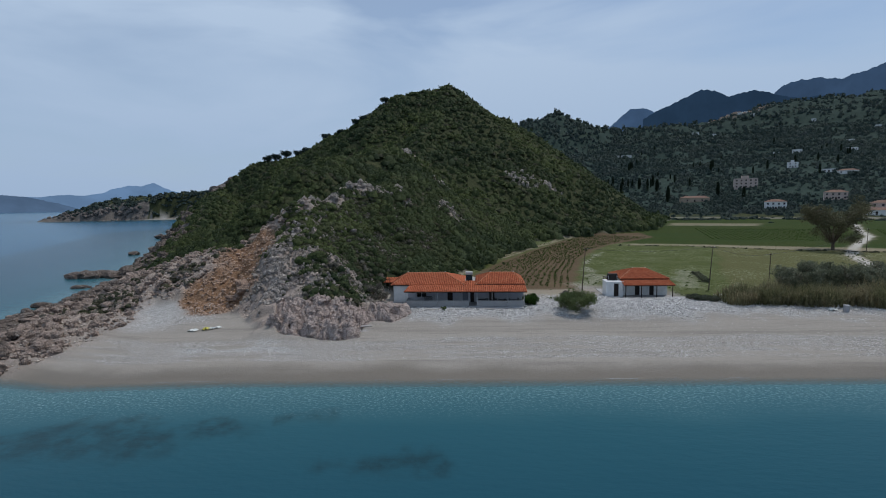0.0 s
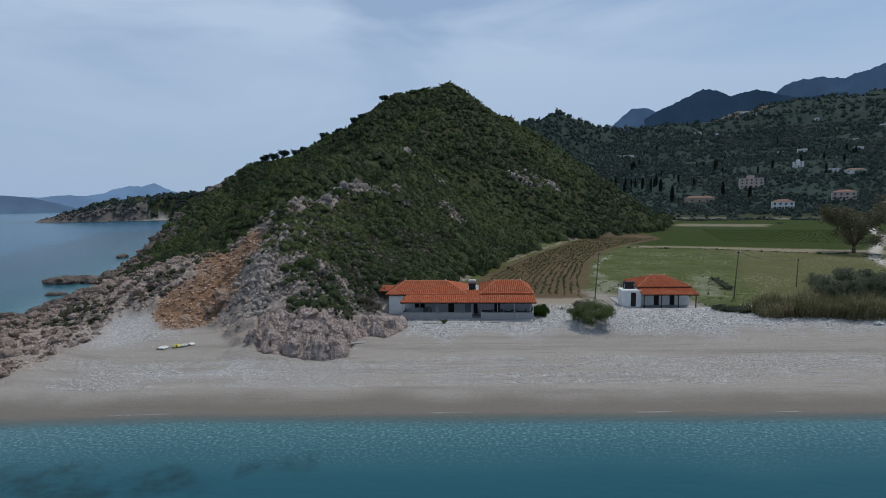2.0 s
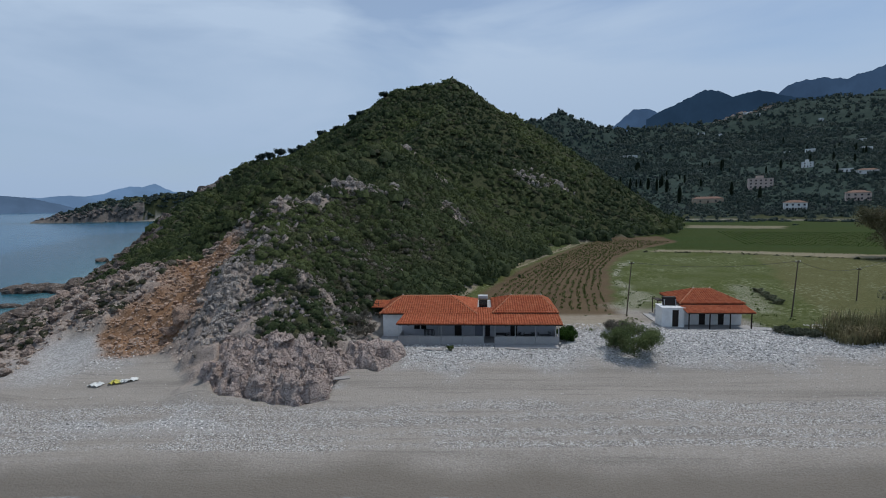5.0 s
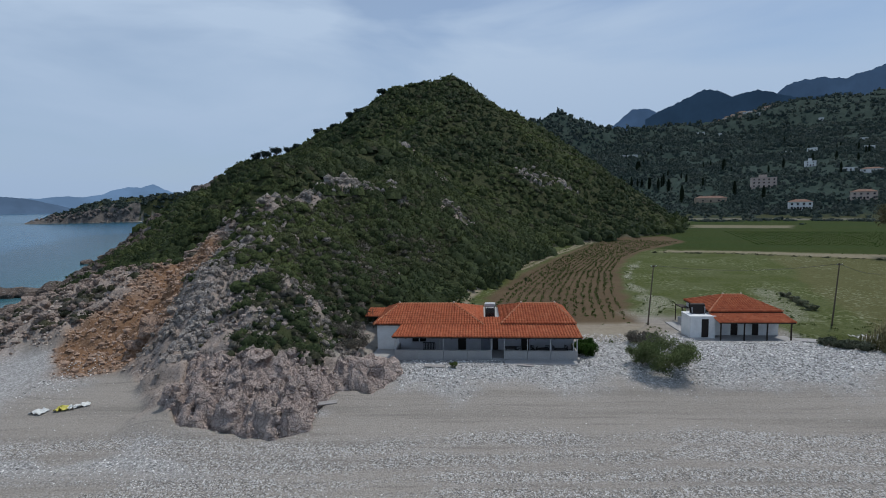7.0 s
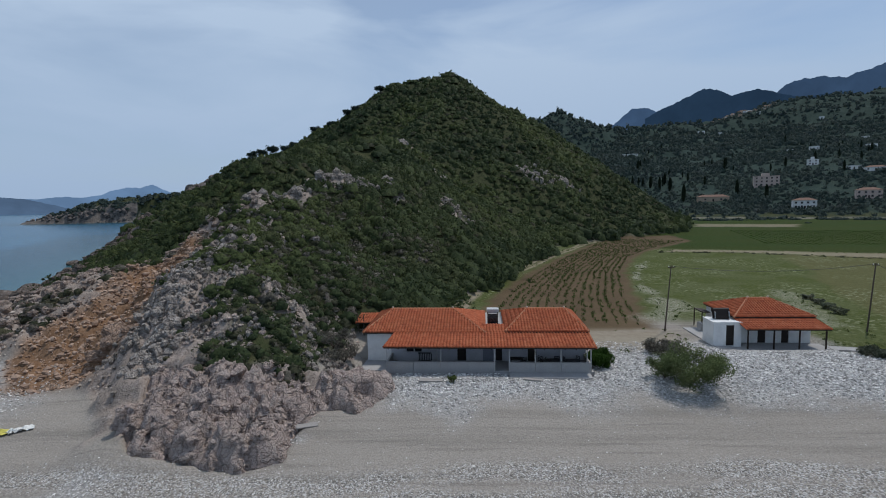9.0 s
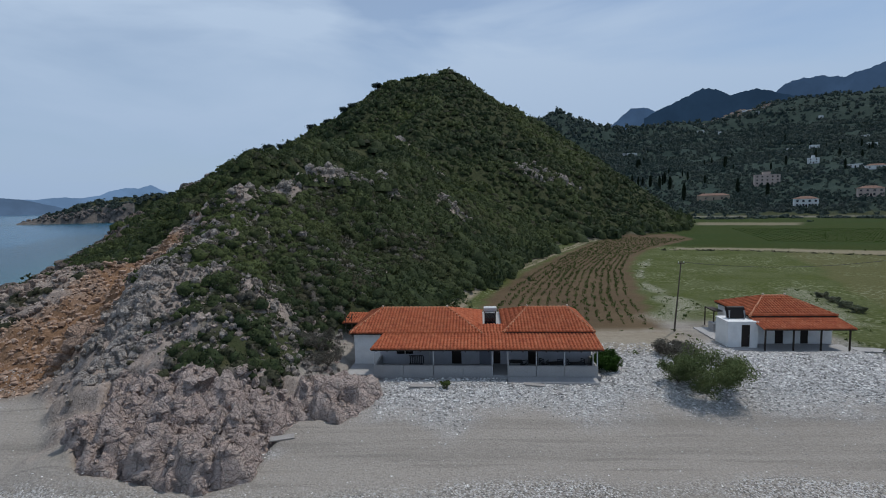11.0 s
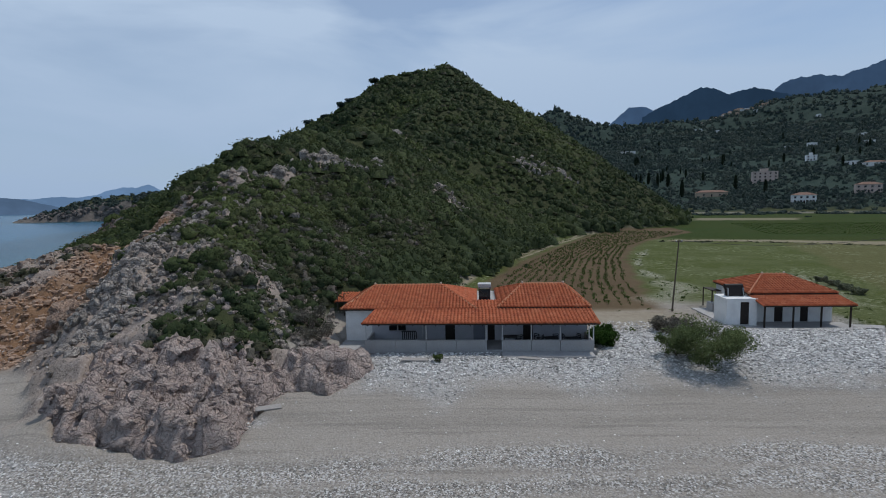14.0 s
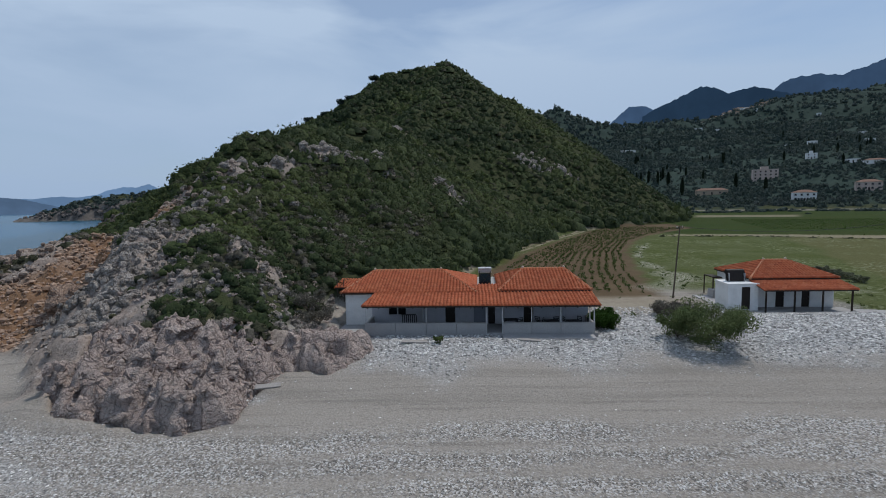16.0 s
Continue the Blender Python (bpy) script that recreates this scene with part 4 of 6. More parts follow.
# the bare limestone foot of the spur
ux, uy = np.meshgrid(np.arange(-33, -8.5, .11), np.arange(53.5, 74, .11))
qx, qy = ux + (fbm(ux, uy, .8, 3, 5) - .5) * 1.3, uy + (fbm(ux, uy, .8, 3, 6) - .5) * 1.3
big_lumps, mid_lumps, low_lumps = lumps(qx, qy, .30, 3), lumps(qx, qy, .72, 13), lumps(qx, qy, 1.7, 23)
inside = ring_depth(ux, uy, TOE) + .15 + (big_lumps - .6) * .7 + (mid_lumps - .6) * .5
behind = uy - 64.2 - .9 * np.maximum(0, ux + 17) - .9 * np.maximum(0, -25 - ux) + (fbm(ux, uy, .3, 3, 18) - .5) * 5
rim = np.maximum(inside, 0)
shore = np.interp(coast_distance(ux, uy), *BEACH)
relief = .8 * big_lumps + .85 * mid_lumps + .42 * low_lumps + .2 * lumps(qx, qy, 3.6, 33) + .45 * (craggy(qx, qy, .9, 4, 41) - .5) + .22 * (craggy(ux, uy, 2.6, 3, 43) - .5)
body = .9 * (1 - np.exp(-rim / .7)) + .25 * np.minimum(rim, 6) + .06 * np.maximum(0, uy - 62)
body = np.minimum(body, .33 * (-9.2 - ux) + .55 + .05 * rim)
uz = shore - .35 + body + 1.35 * (relief - 1.15) * (.35 + .65 * step(0, 1.2, rim)) * (.6 + .4 * step(-12, -16, ux))
uz = np.where(uy > 61, np.maximum(uz, land_smooth(ux, uy) - .35 + .5 * (relief - 1.0)), uz)
uz = np.minimum(uz, np.interp(ux, [-19, -16.5, -13, -10, -8.5], [9, 3.8, 2.7, 2.2, 1.8]) + .6 * (relief - 1.15))
uz = np.where(inside > 0, uz, shore - .4 + inside) - 1.3 * step(0, 3, behind)
k = ux.shape[1]
i = np.arange((ux.shape[0] - 1) * (k - 1))
i = i // (k - 1) * k + i % (k - 1)
quads = np.stack([i, i + 1, i + k + 1, i + k], 1)
corners = np.stack([qx.ravel(), qy.ravel(), uz.ravel()], 1)
quads = quads[((inside.ravel()[quads] > -.6) & (behind.ravel()[quads] < 3.4)).any(1)]
outcrop = thing("rock_outcrop", "rugged pinkish grey limestone outcrop rising from the pebbles", "rock", (-20, 61, 1))
middle = corners[quads].mean(1)
for lo, hi, name in ((-40, -20.5, "rock_mass"), (-20.5, -15.3, "rock_mass"), (-15.3, 0, "rock_lobe")):
    f = quads[(middle[:, 0] >= lo) & (middle[:, 0] < hi)]
    used, back = np.unique(f, return_inverse=True)
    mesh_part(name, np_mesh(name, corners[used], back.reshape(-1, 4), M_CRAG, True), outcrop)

# knobs and broken lumps standing out of the outcrop
rng = np.random.default_rng(15)
kx, ky = rng.uniform(-29.5, -9.5, 4600), rng.uniform(55.5, 82, 4600)
kd = ring_depth(kx, ky, TOE)
ok = (kd > -.15) & (rng.uniform(size=4600) < np.where(ky < 66, .42, .5) * (1 - .5 * step(66, 80, ky))) & ((ky < 67) | (fbm(kx, ky, .25, 3, 19) > .44)) & ~((kx > -14.5) & (ky > 71))
kx, ky, kd = kx[ok], ky[ok], kd[ok]
kr = (.15 + .62 * rng.uniform(size=len(kx)) ** 2.6) * np.where(ky > 66, .6, 1.0) * np.where(kd < .5, .7, 1.0) * np.where(kx > -17, .6, .85)
col_i, row_i = np.clip(((kx + 33) / .11).astype(int), 0, ux.shape[1] - 1), np.clip(((ky - 53.5) / .11).astype(int), 0, ux.shape[0] - 1)
kz = np.where((ky < 68) & (behind[row_i, col_i] < 1.5), uz[row_i, col_i], land(kx, ky)) - .32 * kr
KNOBS = [(v * (1.15, .95, 1.0), f) for v, f in (rock_shape(80 + n, 2, .8) for n in range(7))]
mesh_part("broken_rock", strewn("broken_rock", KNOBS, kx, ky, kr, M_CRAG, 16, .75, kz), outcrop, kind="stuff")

# rubble below the landslip, the largest as boulders of their own
rng = np.random.default_rng(5)
bx, by = rng.uniform(-82, -36, 14000), rng.uniform(43, 116, 14000)
bw, bd = zones(bx, by), coast_distance(bx, by)
ok = ((bw["rock"] > .35) | ((bw["red"] > .3) & (rng.uniform(size=14000) < .5))) & (bd > -2.5) & (bw["scrub"] < .6)
ok &= rng.uniform(size=14000) < np.where(bw["red"] > .3, 1.0, .48)
bx, by, bd, bred = bx[ok], by[ok], bd[ok], bw["red"][ok]
br = .12 + .7 * rng.uniform(size=len(bx)) ** 4 * np.where(bred > .3, .5, 1.0) + .4 * (bd < 9) * rng.uniform(size=len(bx))
order = np.argsort(-br)
big, rest = order[:230], order[230:]
shapes = [np_mesh("boulder", v, f, M_BOULDER) for v, f in ROUGH]
wet_shapes = [np_mesh("boulder", v, f, M_DARKROCK) for v, f in ROUGH]
bz = land(bx, by)
for n, q in enumerate(big):
    wet = bd[q] < 3.5
    ob = new("boulder", (wet_shapes if wet else shapes)[n % 7])
    ob.matrix_basis = Matrix.LocRotScale((bx[q], by[q], max(bz[q], -.3) + br[q] * .15), Euler((rng.uniform(-.3, .3), rng.uniform(-.3, .3), rng.uniform(0, 6.3))), Vector((1, 1, 1)) * br[q])
    tagged(ob, "wet dark brown boulder at the waterline" if wet else "angular reddish grey boulder on the rubble slope", "boulder", "shore boulders")
dusty = bred[rest] > .3
gully_rubble = new("gully_rubble", strewn("gully_rubble", SMALL, bx[rest][dusty], by[rest][dusty], br[rest][dusty], M_GULLYSTONE, 6, .45))
tagged(gully_rubble, "reddish brown broken stones filling the earth gully", "rubble", kind="stuff")
rest = rest[~dusty]
rubble = new("rubble", strewn("rubble", SMALL, bx[rest], by[rest], br[rest], M_BOULDER, 6))
tagged(rubble, "loose brown and grey rubble on the slope", "rubble", kind="stuff")

# scree of small stones between the boulders
gx3, gy3 = rng.uniform(-80, -33, 26000), rng.uniform(44, 108, 26000)
gw = zones(gx3, gy3)
ok = ((gw["rock"] > .3) | (gw["red"] > .3)) & (gw["scrub"] < .6) & (coast_distance(gx3, gy3) > 1) & (rng.uniform(size=26000) < .6)
dusty = ok & (gw["red"] > .4)
ok &= ~dusty
gully_scree = new("gully_scree", strewn("gully_scree", TINY, gx3[dusty], gy3[dusty], .07 + .24 * rng.uniform(size=dusty.sum()) ** 2, M_GULLYSTONE, 13))
tagged(gully_scree, "small reddish brown stones strewn down the gully", "scree", kind="stuff")
scree = new("scree", strewn("scree", TINY, gx3[ok], gy3[ok], .06 + .22 * rng.uniform(size=ok.sum()) ** 2, M_LOOSE, 14))
tagged(scree, "small brown and grey stones strewn over the landslip", "scree", kind="stuff")

# broken bedrock of the wall between the gully and the outcrop
wx, wy = [], []
for (ax, ay, *_), (ex, ey, *_) in zip(CREST[:4], CREST[1:5]):
    q = rng.uniform(size=85)
    wx += list(ax + (ex - ax) * q - .9 + rng.normal(size=85) * 1.1)
    wy += list(ay + (ey - ay) * q + rng.normal(size=85) * 1.0)
q = rng.uniform(size=60)
wx, wy = np.array(wx + list(-29.6 + rng.normal(size=60) * .7)), np.array(wy + list(64.5 + 4.5 * q))
bedrock = new("bedrock_wall", strewn("bedrock_wall", [(v * (.85, 1.1, 1.15), f) for v, f in KNOBS], wx, wy, .2 + .5 * rng.uniform(size=len(wx)) ** 2, M_BEDROCK, 18, .8))
tagged(bedrock, "grey cracked bedrock rising beside the earth gully", "rock", kind="stuff")

# blocks of red earth broken away at the foot of the gully
for n, (x, y, r) in enumerate(((-35.6, 70.6, 1.25), (-37.4, 70.8, 1.0), (-36.6, 72.2, 1.4), (-38.6, 71.6, .9), (-34.6, 71.9, 1.0), (-39.8, 70.4, .6))):
    v, f = ROUGH[(n + 2) % 7]
    ob = new("earth_block", np_mesh("earth_block", v, f, M_GULLYROCK))
    ob.matrix_basis = Matrix.LocRotScale((x, y, land_at(x, y) + r * .2), Euler((.2, -.15, n * 1.1)), Vector((1.25, .9, .8)) * r)
    tagged(ob, "reddish block of broken earth at the gully foot", "earth block", "earth blocks")

# pale rocks breaking through the scrub of the spur and crags
cx, cy, cr = [], [], []
for px, py, pr in CRAGS:
    n = int(30 + pr * 8)
    cx += list(px + rng.normal(size=n) * pr * .5)
    cy += list(py + rng.normal(size=n) * pr * .5)
    cr += list((.2 + .55 * rng.uniform(size=n) ** 2) * (1 + .1 * pr) * (.45 if py < 100 else 1.0 if py < 180 else 1.7))
sx1, sy1 = rng.uniform(-38, -13, 5200), rng.uniform(62, 104, 5200)
sw = zones(sx1, sy1)
ok = (hill_over(sx1, sy1) > .6) & ((ring_depth(sx1, sy1, TOE) < -1) | (sy1 > 68)) & (fbm(sx1, sy1, .2, 3, 33) > np.where(near_line(sx1, sy1, CREST_LINE) < 3.2, .36, .47)) & (sw["red"] < .4)
cx, cy, cr = np.array(cx + list(sx1[ok])), np.array(cy + list(sy1[ok])), np.array(cr + list(.1 + .4 * rng.uniform(size=ok.sum()) ** 3))
for px, py in ((-29, 66), (-30, 69), (-31.5, 73), (-32.5, 77), (-33.5, 81), (-34, 85), (-34.8, 90), (-35.5, 95), (-19, 69), (-24, 70), (-16.5, 70)):
    cx, cy = np.append(cx, px + rng.normal(size=16) * 1.4), np.append(cy, py + rng.normal(size=16) * 1.8)
    cr = np.append(cr, rng.uniform(.1, .34, 16))
keep = ~((ring_depth(cx, cy, TOE) > -.6) & (cy < 67))
cx, cy, cr = cx[keep], cy[keep], cr[keep]
crag_rock = new("crag_rocks", strewn("crag_rocks", [(v * (.85, .85, 1.4), f) for v, f in SMALL], cx, cy, cr, M_ROCK, 8, .1))
tagged(crag_rock, "pale weathered limestone breaking through the scrub", "rocks", kind="stuff")

# rocks standing in the water
for n, (x, y, sx, sy, sz, a) in enumerate(((-99.5, 114, 5.2, 2.4, 1.5, 10), (-93, 114.5, 5.0, 2.2, 1.3, 15), (-87, 116, 4.2, 2.4, 1.5, 5), (-86.5, 98, 2.3, 1.2, .8, 10), (-73.5, 77.5, 2.6, 1.5, 1.1, -15),
                                            (-70, 82, 2.6, 1.6, 1.0, 20), (-66, 80.5, 2.4, 1.6, 1.2, 30), (-71.5, 69.5, 2.0, 1.3, .7, 0), (-67, 75, 1.2, .8, .5, 0), (-77, 90, 2.2, 1.4, .9, 40),
                                            (-206, 322, 9, 6, 5, 20), (-216, 345, 4, 2.5, 1.6, 0), (-228, 372, 4, 2.2, 1.4, 0), (-64, 62, 2.6, 1.8, 1.2, 60))):
    ob = new("sea_rock", wet_shapes[n % 7])
    ob.matrix_basis = Matrix.LocRotScale((x, y, .1), Euler((0, 0, radians(a))), Vector((sx, sy, sz * 1.2)))
    tagged(ob, "dark brown rock standing in the shallow sea", "rock", "rocks in the sea")

# the low rock shelves along the water
hx0, hy0, hr0 = [], [], []
for ax, ay, ex, ey, n, spread, r in ((-101, 113, -82, 117, 80, 1.3, 1.9), (-75, 77, -64, 82, 40, 1.2, 1.2), (-72, 66, -60, 53, 44, 1.3, 1.1), (-84, 104, -76, 88, 36, 1.4, .9),
                                     (-104, 146, -90, 118, 40, 2, 1.2), (-150, 232, -104, 146, 60, 3, 1.6), (-205, 322, -150, 232, 70, 5, 2.6)):
    q = rng.uniform(size=n)
    hx0 += list(ax + (ex - ax) * q + rng.normal(size=n) * spread)
    hy0 += list(ay + (ey - ay) * q + rng.normal(size=n) * spread)
    hr0 += list(r * rng.uniform(.45, 1.2, n))
hx0, hy0, hr0 = np.array(hx0), np.array(hy0), np.array(hr0)
shelf = new("shore_rocks", strewn("shore_rocks", [(v * (1.25, 1, .75), f) for v, f in ROUGH], hx0, hy0, hr0, M_SHELF, 31, .2, np.maximum(land(hx0, hy0), -.05)))
tagged(shelf, "dark brown jagged rocks along the waterline", "rocks", kind="stuff")


def crags(name, label, n, area, low, high, r0, r1, seed, material, pick):
    """Crowded blocks that make up a cliff."""
    rng = np.random.default_rng(seed)
    x, y = scatter(rng, n, *area)
    d = coast_distance(x, y)
    ok = (d > low) & (d < high) & pick(x, y)
    x, y = x[ok], y[ok]
    r = rng.uniform(r0, r1, len(x)) * rng.uniform(.6, 1.2, len(x))
    ob = new(name, strewn(name, [(v * (.9, .9, 1.25), f) for v, f in ROUGH], x, y, r, material, seed, .8))
    return tagged(ob, label, "cliff", kind="stuff")


crags("headland_crags", "grey-brown craggy sea cliffs of the wooded headland", 1500, (-625, -485, 630, 760), 0, 8, 1.6, 4, 61, M_CLIFF, lambda x, y: fbm(x, y, .02, 3, 7) > .34)
crags("cape_crags", "dark broken rocks falling from the ridge into the sea", 1100, (-212, -165, 285, 365), -2, 24, 1.6, 3.8, 62, M_CLIFF, lambda x, y: fbm(x, y, .05, 3, 8) > .42)
crags("coast_crags", "brown broken rocks along the foot of the hill", 5200, (-175, -62, 108, 300), -1, 9, .6, 1.7, 63, M_SHELF, lambda x, y: fbm(x, y, .1, 3, 9) > .33)

# cobbles of the beach ridge
px, py = rng.uniform(-42, 62, 125000), rng.uniform(48, 81, 125000)
pw = zones(px, py)
ok = rng.uniform(size=125000) < np.clip(pw["berm"] * .85 + .65 * pw["pebbly"] + .03, 0, 1)
ok &= (ring_depth(px, py, TOE) < 0) & (hill_over(px, py) < 1) & ~((px > -11.5) & (px < 7) & (py > 70.9)) & ~((px > -.7) & (px < 6.8) & (py > 69.9)) & ~((px > 20.7) & (px < 38) & (py > 77.5)) & (coast_distance(px, py) > 4.6)
px, py, up = px[ok], py[ok], pw["berm"][ok]
pr = (.024 + .055 * rng.uniform(size=len(px)) ** 2) * (1 + 1.3 * up)
cobbles = new("cobbles", strewn("cobbles", PEBBLES, px, py, pr, M_PEBBLE, 9, .2))
tagged(cobbles, "white and grey rounded cobbles along the beach ridge", "cobbles", kind="stuff")


# ---- houses on the beach ----
def tiled_slope(eave_a, eave_b, top_a, top_b, pitch=.28, course=.42):
    """Barrel tiles in overlapping courses on one roof plane. Returns corners and quads."""
    ea, eb, ta, tb = (np.array(p, float) for p in (eave_a, eave_b, top_a, top_b))
    along = (eb - ea) / np.linalg.norm(eb - ea)
    up = ta - ea
    up = up - along * (up @ along)
    rise = np.linalg.norm(up)
    up /= rise
    out = np.cross(along, up)
    if out[2] < 0:
        out = -out
    la, lb = (ta - ea) @ along, (tb - ea) @ along
    width = np.linalg.norm(eb - ea)
    v, f = [], []
    rows = max(1, round(rise / course))
    for k in range(rows):
        v0, v1 = rise * k / rows, rise * (k + 1.12) / rows
        lo, hi = la * v0 / rise, width + (lb - width) * v0 / rise
        lo1, hi1 = la * min(v1, rise) / rise, width + (lb - width) * min(v1, rise) / rise
        u = np.arange(math.floor(lo / pitch) * pitch, hi + pitch, pitch / 6)
        wave = .11 * np.abs(np.cos(np.pi * u / pitch)) ** .9 + .008 * np.sin(u * 7.1 + k * 2.3)
        base = len(v)
        for dv, lift, a, b in ((v0, -.012, lo, hi), (v0, .04, lo, hi), (min(v1, rise), .004, lo1, hi1)):
            uu = np.clip(u, a, b)
            h = wave + lift if lift >= 0 else wave * .2 - .01
            v += list(ea + uu[:, None] * along + dv * up + h[:, None] * out)
        n = len(u)
        for r in (0, 1):
            for i in range(n - 1):
                f.append((base + r * n + i, base + r * n + i + 1, base + (r + 1) * n + i + 1, base + (r + 1) * n + i))
    return np.array(v), np.array(f)


def cap_row(a, b, r=.12, piece=.42):
    """Rounded ridge tiles laid one over the next."""
    bm = bmesh.new()
    a, b = Vector(a), Vector(b)
    n = max(1, round((b - a).length / piece))
    for i in range(n):
        p, q = a.lerp(b, i / n), a.lerp(b, (i + 1.08) / n)
        rod(p + Vector((0, 0, .02)), q, r, r * .86, 10, bm)
    return bm


def hip_roof(parent, x0, x1, y0, y1, z0, rx0, rx1, ry, rz, label):
    """A hipped roof: solid deck, four tiled slopes, ridge and hip tiles, finials."""
    c = [(x0, y0, z0), (x1, y0, z0), (x1, y1, z0), (x0, y1, z0)]
    r = [(rx0, ry, rz), (rx1, ry, rz)]
    bm = bmesh.new()
    low = [bm.verts.new((p[0], p[1], p[2] - .12)) for p in c]
    mid = [bm.verts.new((p[0], p[1], p[2] - .03)) for p in c]
    top = [bm.verts.new((p[0], p[1], p[2] - .03)) for p in r]
    bm.faces.new(low[::-1])
    for i in range(4):
        bm.faces.new((low[i], low[(i + 1) % 4], mid[(i + 1) % 4], mid[i]))
    bm.faces.new((mid[0], mid[1], top[1], top[0]))
    bm.faces.new((mid[1], mid[2], top[1]))
    bm.faces.new((mid[2], mid[3], top[0], top[1]))
    bm.faces.new((mid[3], mid[0], top[0]))
    # The deck's dark edge paints in the shadow line under the eaves.
    roof = part("roof", bm, M_DARKWOOD, parent, label)
    for a, b, p, q in ((c[0], c[1], r[0], r[1]), (c[1], c[2], r[1], r[1]), (c[2], c[3], r[1], r[0]), (c[3], c[0], r[0], r[0])):
        mesh_part("roof_tiles", np_mesh("roof_tiles", *tiled_slope(a, b, p, q), M_TILE, True), roof, kind="stuff")
    for a, b in ((r[0], r[1]), (c[0], r[0]), (c[3], r[0]), (c[1], r[1]), (c[2], r[1])):
        if (Vector(a) - Vector(b)).length > .1:
            part("ridge_tiles", cap_row(a, b), M_CAPTILE, roof)
    for p in r:
        bm = bmesh.new()
        bmesh.ops.create_icosphere(bm, subdivisions=2, radius=.11, matrix=Matrix.Translation((p[0], p[1], p[2] + .15)))
        part("finial", bm, M_BEIGE, roof, "pale mortar finial")
    return roof


def lean_roof(parent, x0, x1, y0, z0, y1, z1, label, top_x0=None, top_x1=None):
    """A single tiled slope over a porch, with deck and fascia."""
    tx0, tx1 = x0 if top_x0 is None else top_x0, x1 if top_x1 is None else top_x1
    bm = bmesh.new()
    p = [(x0, y0, z0), (x1, y0, z0), (tx1, y1, z1), (tx0, y1, z1)]
    low = [bm.verts.new((a, b, c - .12)) for a, b, c in p]
    top = [bm.verts.new((a, b, c - .02)) for a, b, c in p]
    bm.faces.new(low[::-1])
    bm.faces.new(top)
    for i in range(4):
        bm.faces.new((low[i], low[(i + 1) % 4], top[(i + 1) % 4], top[i]))
    roof = part("porch_roof", bm, M_DARKWOOD, parent, label)
    mesh_part("roof_tiles", np_mesh("roof_tiles", *tiled_slope(p[0], p[1], p[3], p[2]), M_TILE, True), roof, kind="stuff")
    for a, b in ((p[0], p[3]), (p[1], p[2])):
        part("verge_tiles", cap_row(a, b, .09), M_TILE, roof)
    return roof


def door(parent, x0, x1, y, z0, z1, material, label, name="door"):
    d = part(name, box(x0, x1, y, y + .05, z0, z1, .006), material, parent, label)
    for a, b, s, t in ((x0 - .06, x0, z0, z1 + .06), (x1, x1 + .06, z0, z1 + .06), (x0, x1, z1, z1 + .06)):
        part("door_frame", box(a, b, y - .04, y + .07, s, t, .004), M_DARKWOOD, d)
    w = (x1 - x0) / 2
    for s, t in ((z0 + .15, z0 + .85), (z0 + 1.0, z1 - .15)):
        part("door_panel", box(x0 + .1, x1 - .1, y - .012, y + .01, s, t, .008), material, d)
    part("handle", rod((x1 - .12, y - .05, z0 + 1.0), (x1 - .02, y - .05, z0 + 1.0), .012), M_GALV, d, "metal lever handle")
    return d


def window(parent, x0, x1, y, z0, z1):
    w = part("window", box(x0, x1, y + .03, y + .045, z0, z1), M_GLASS, parent, "dark glazed window")
    xm = (x0 + x1) / 2
    for a, b, s, t in ((x0 - .05, x0, z0 - .05, z1 + .05), (x1, x1 + .05, z0 - .05, z1 + .05), (x0, x1, z0 - .05, z0), (x0, x1, z1, z1 + .05), (xm - .05, xm + .05, z0, z1)):
        part("window_frame", box(a, b, y - .02, y + .06, s, t, .004), M_METAL, w)
    return w


# long house with the closed porch
B1 = 1.62
h1 = thing("beach_house", "long low grey beach house under orange clay tiles with a porch", "house", (-3, 76, B1))
part("plinth", box(-13.6, 6.9, 71.35, 82.0, 1.0, 1.78), M_CONCRETE, h1)
part("wall", wall(-13.45, -11.2, 74.1, 74.4, 1.5, 4.5), M_WHITE, h1, "whitewashed wall beside the porch")
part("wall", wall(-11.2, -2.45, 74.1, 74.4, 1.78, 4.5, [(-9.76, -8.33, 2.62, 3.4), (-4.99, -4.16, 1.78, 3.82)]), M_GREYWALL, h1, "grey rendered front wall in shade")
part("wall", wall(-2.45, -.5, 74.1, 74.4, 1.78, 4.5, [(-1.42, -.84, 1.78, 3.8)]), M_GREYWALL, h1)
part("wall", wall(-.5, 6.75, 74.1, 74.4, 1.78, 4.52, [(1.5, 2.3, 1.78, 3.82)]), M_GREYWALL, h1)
part("wall", wall(-13.45, -13.15, 74.4, 82.2, 1.78, 4.5, axis="y"), M_WHITE, h1)
part("wall", wall(6.45, 6.75, 74.4, 82.0, 1.78, 4.52, axis="y"), M_WHITE, h1)
part("wall", wall(-13.15, 6.45, 81.9, 82.2, 1.78, 4.5), M_WHITE, h1)
part("wall", wall(-2.7, -2.4, 74.4, 81.9, 1.78, 4.5, axis="y"), M_WHITE, h1)
part("wall", wall(-.6, -.35, 74.4, 81.9, 1.78, 4.5, axis="y"), M_WHITE, h1)
part("roof_slab", box(-2.45, -.45, 73.9, 82.0, 4.4, 4.5, .01), M_CONCRETE, h1, "flat pale concrete roof between the two hipped roofs")
hip_roof(h1, -13.75, -2.35, 73.75, 82.5, 4.55, -11.65, -5.58, 78.0, 5.86, "hipped roof of orange clay tiles")
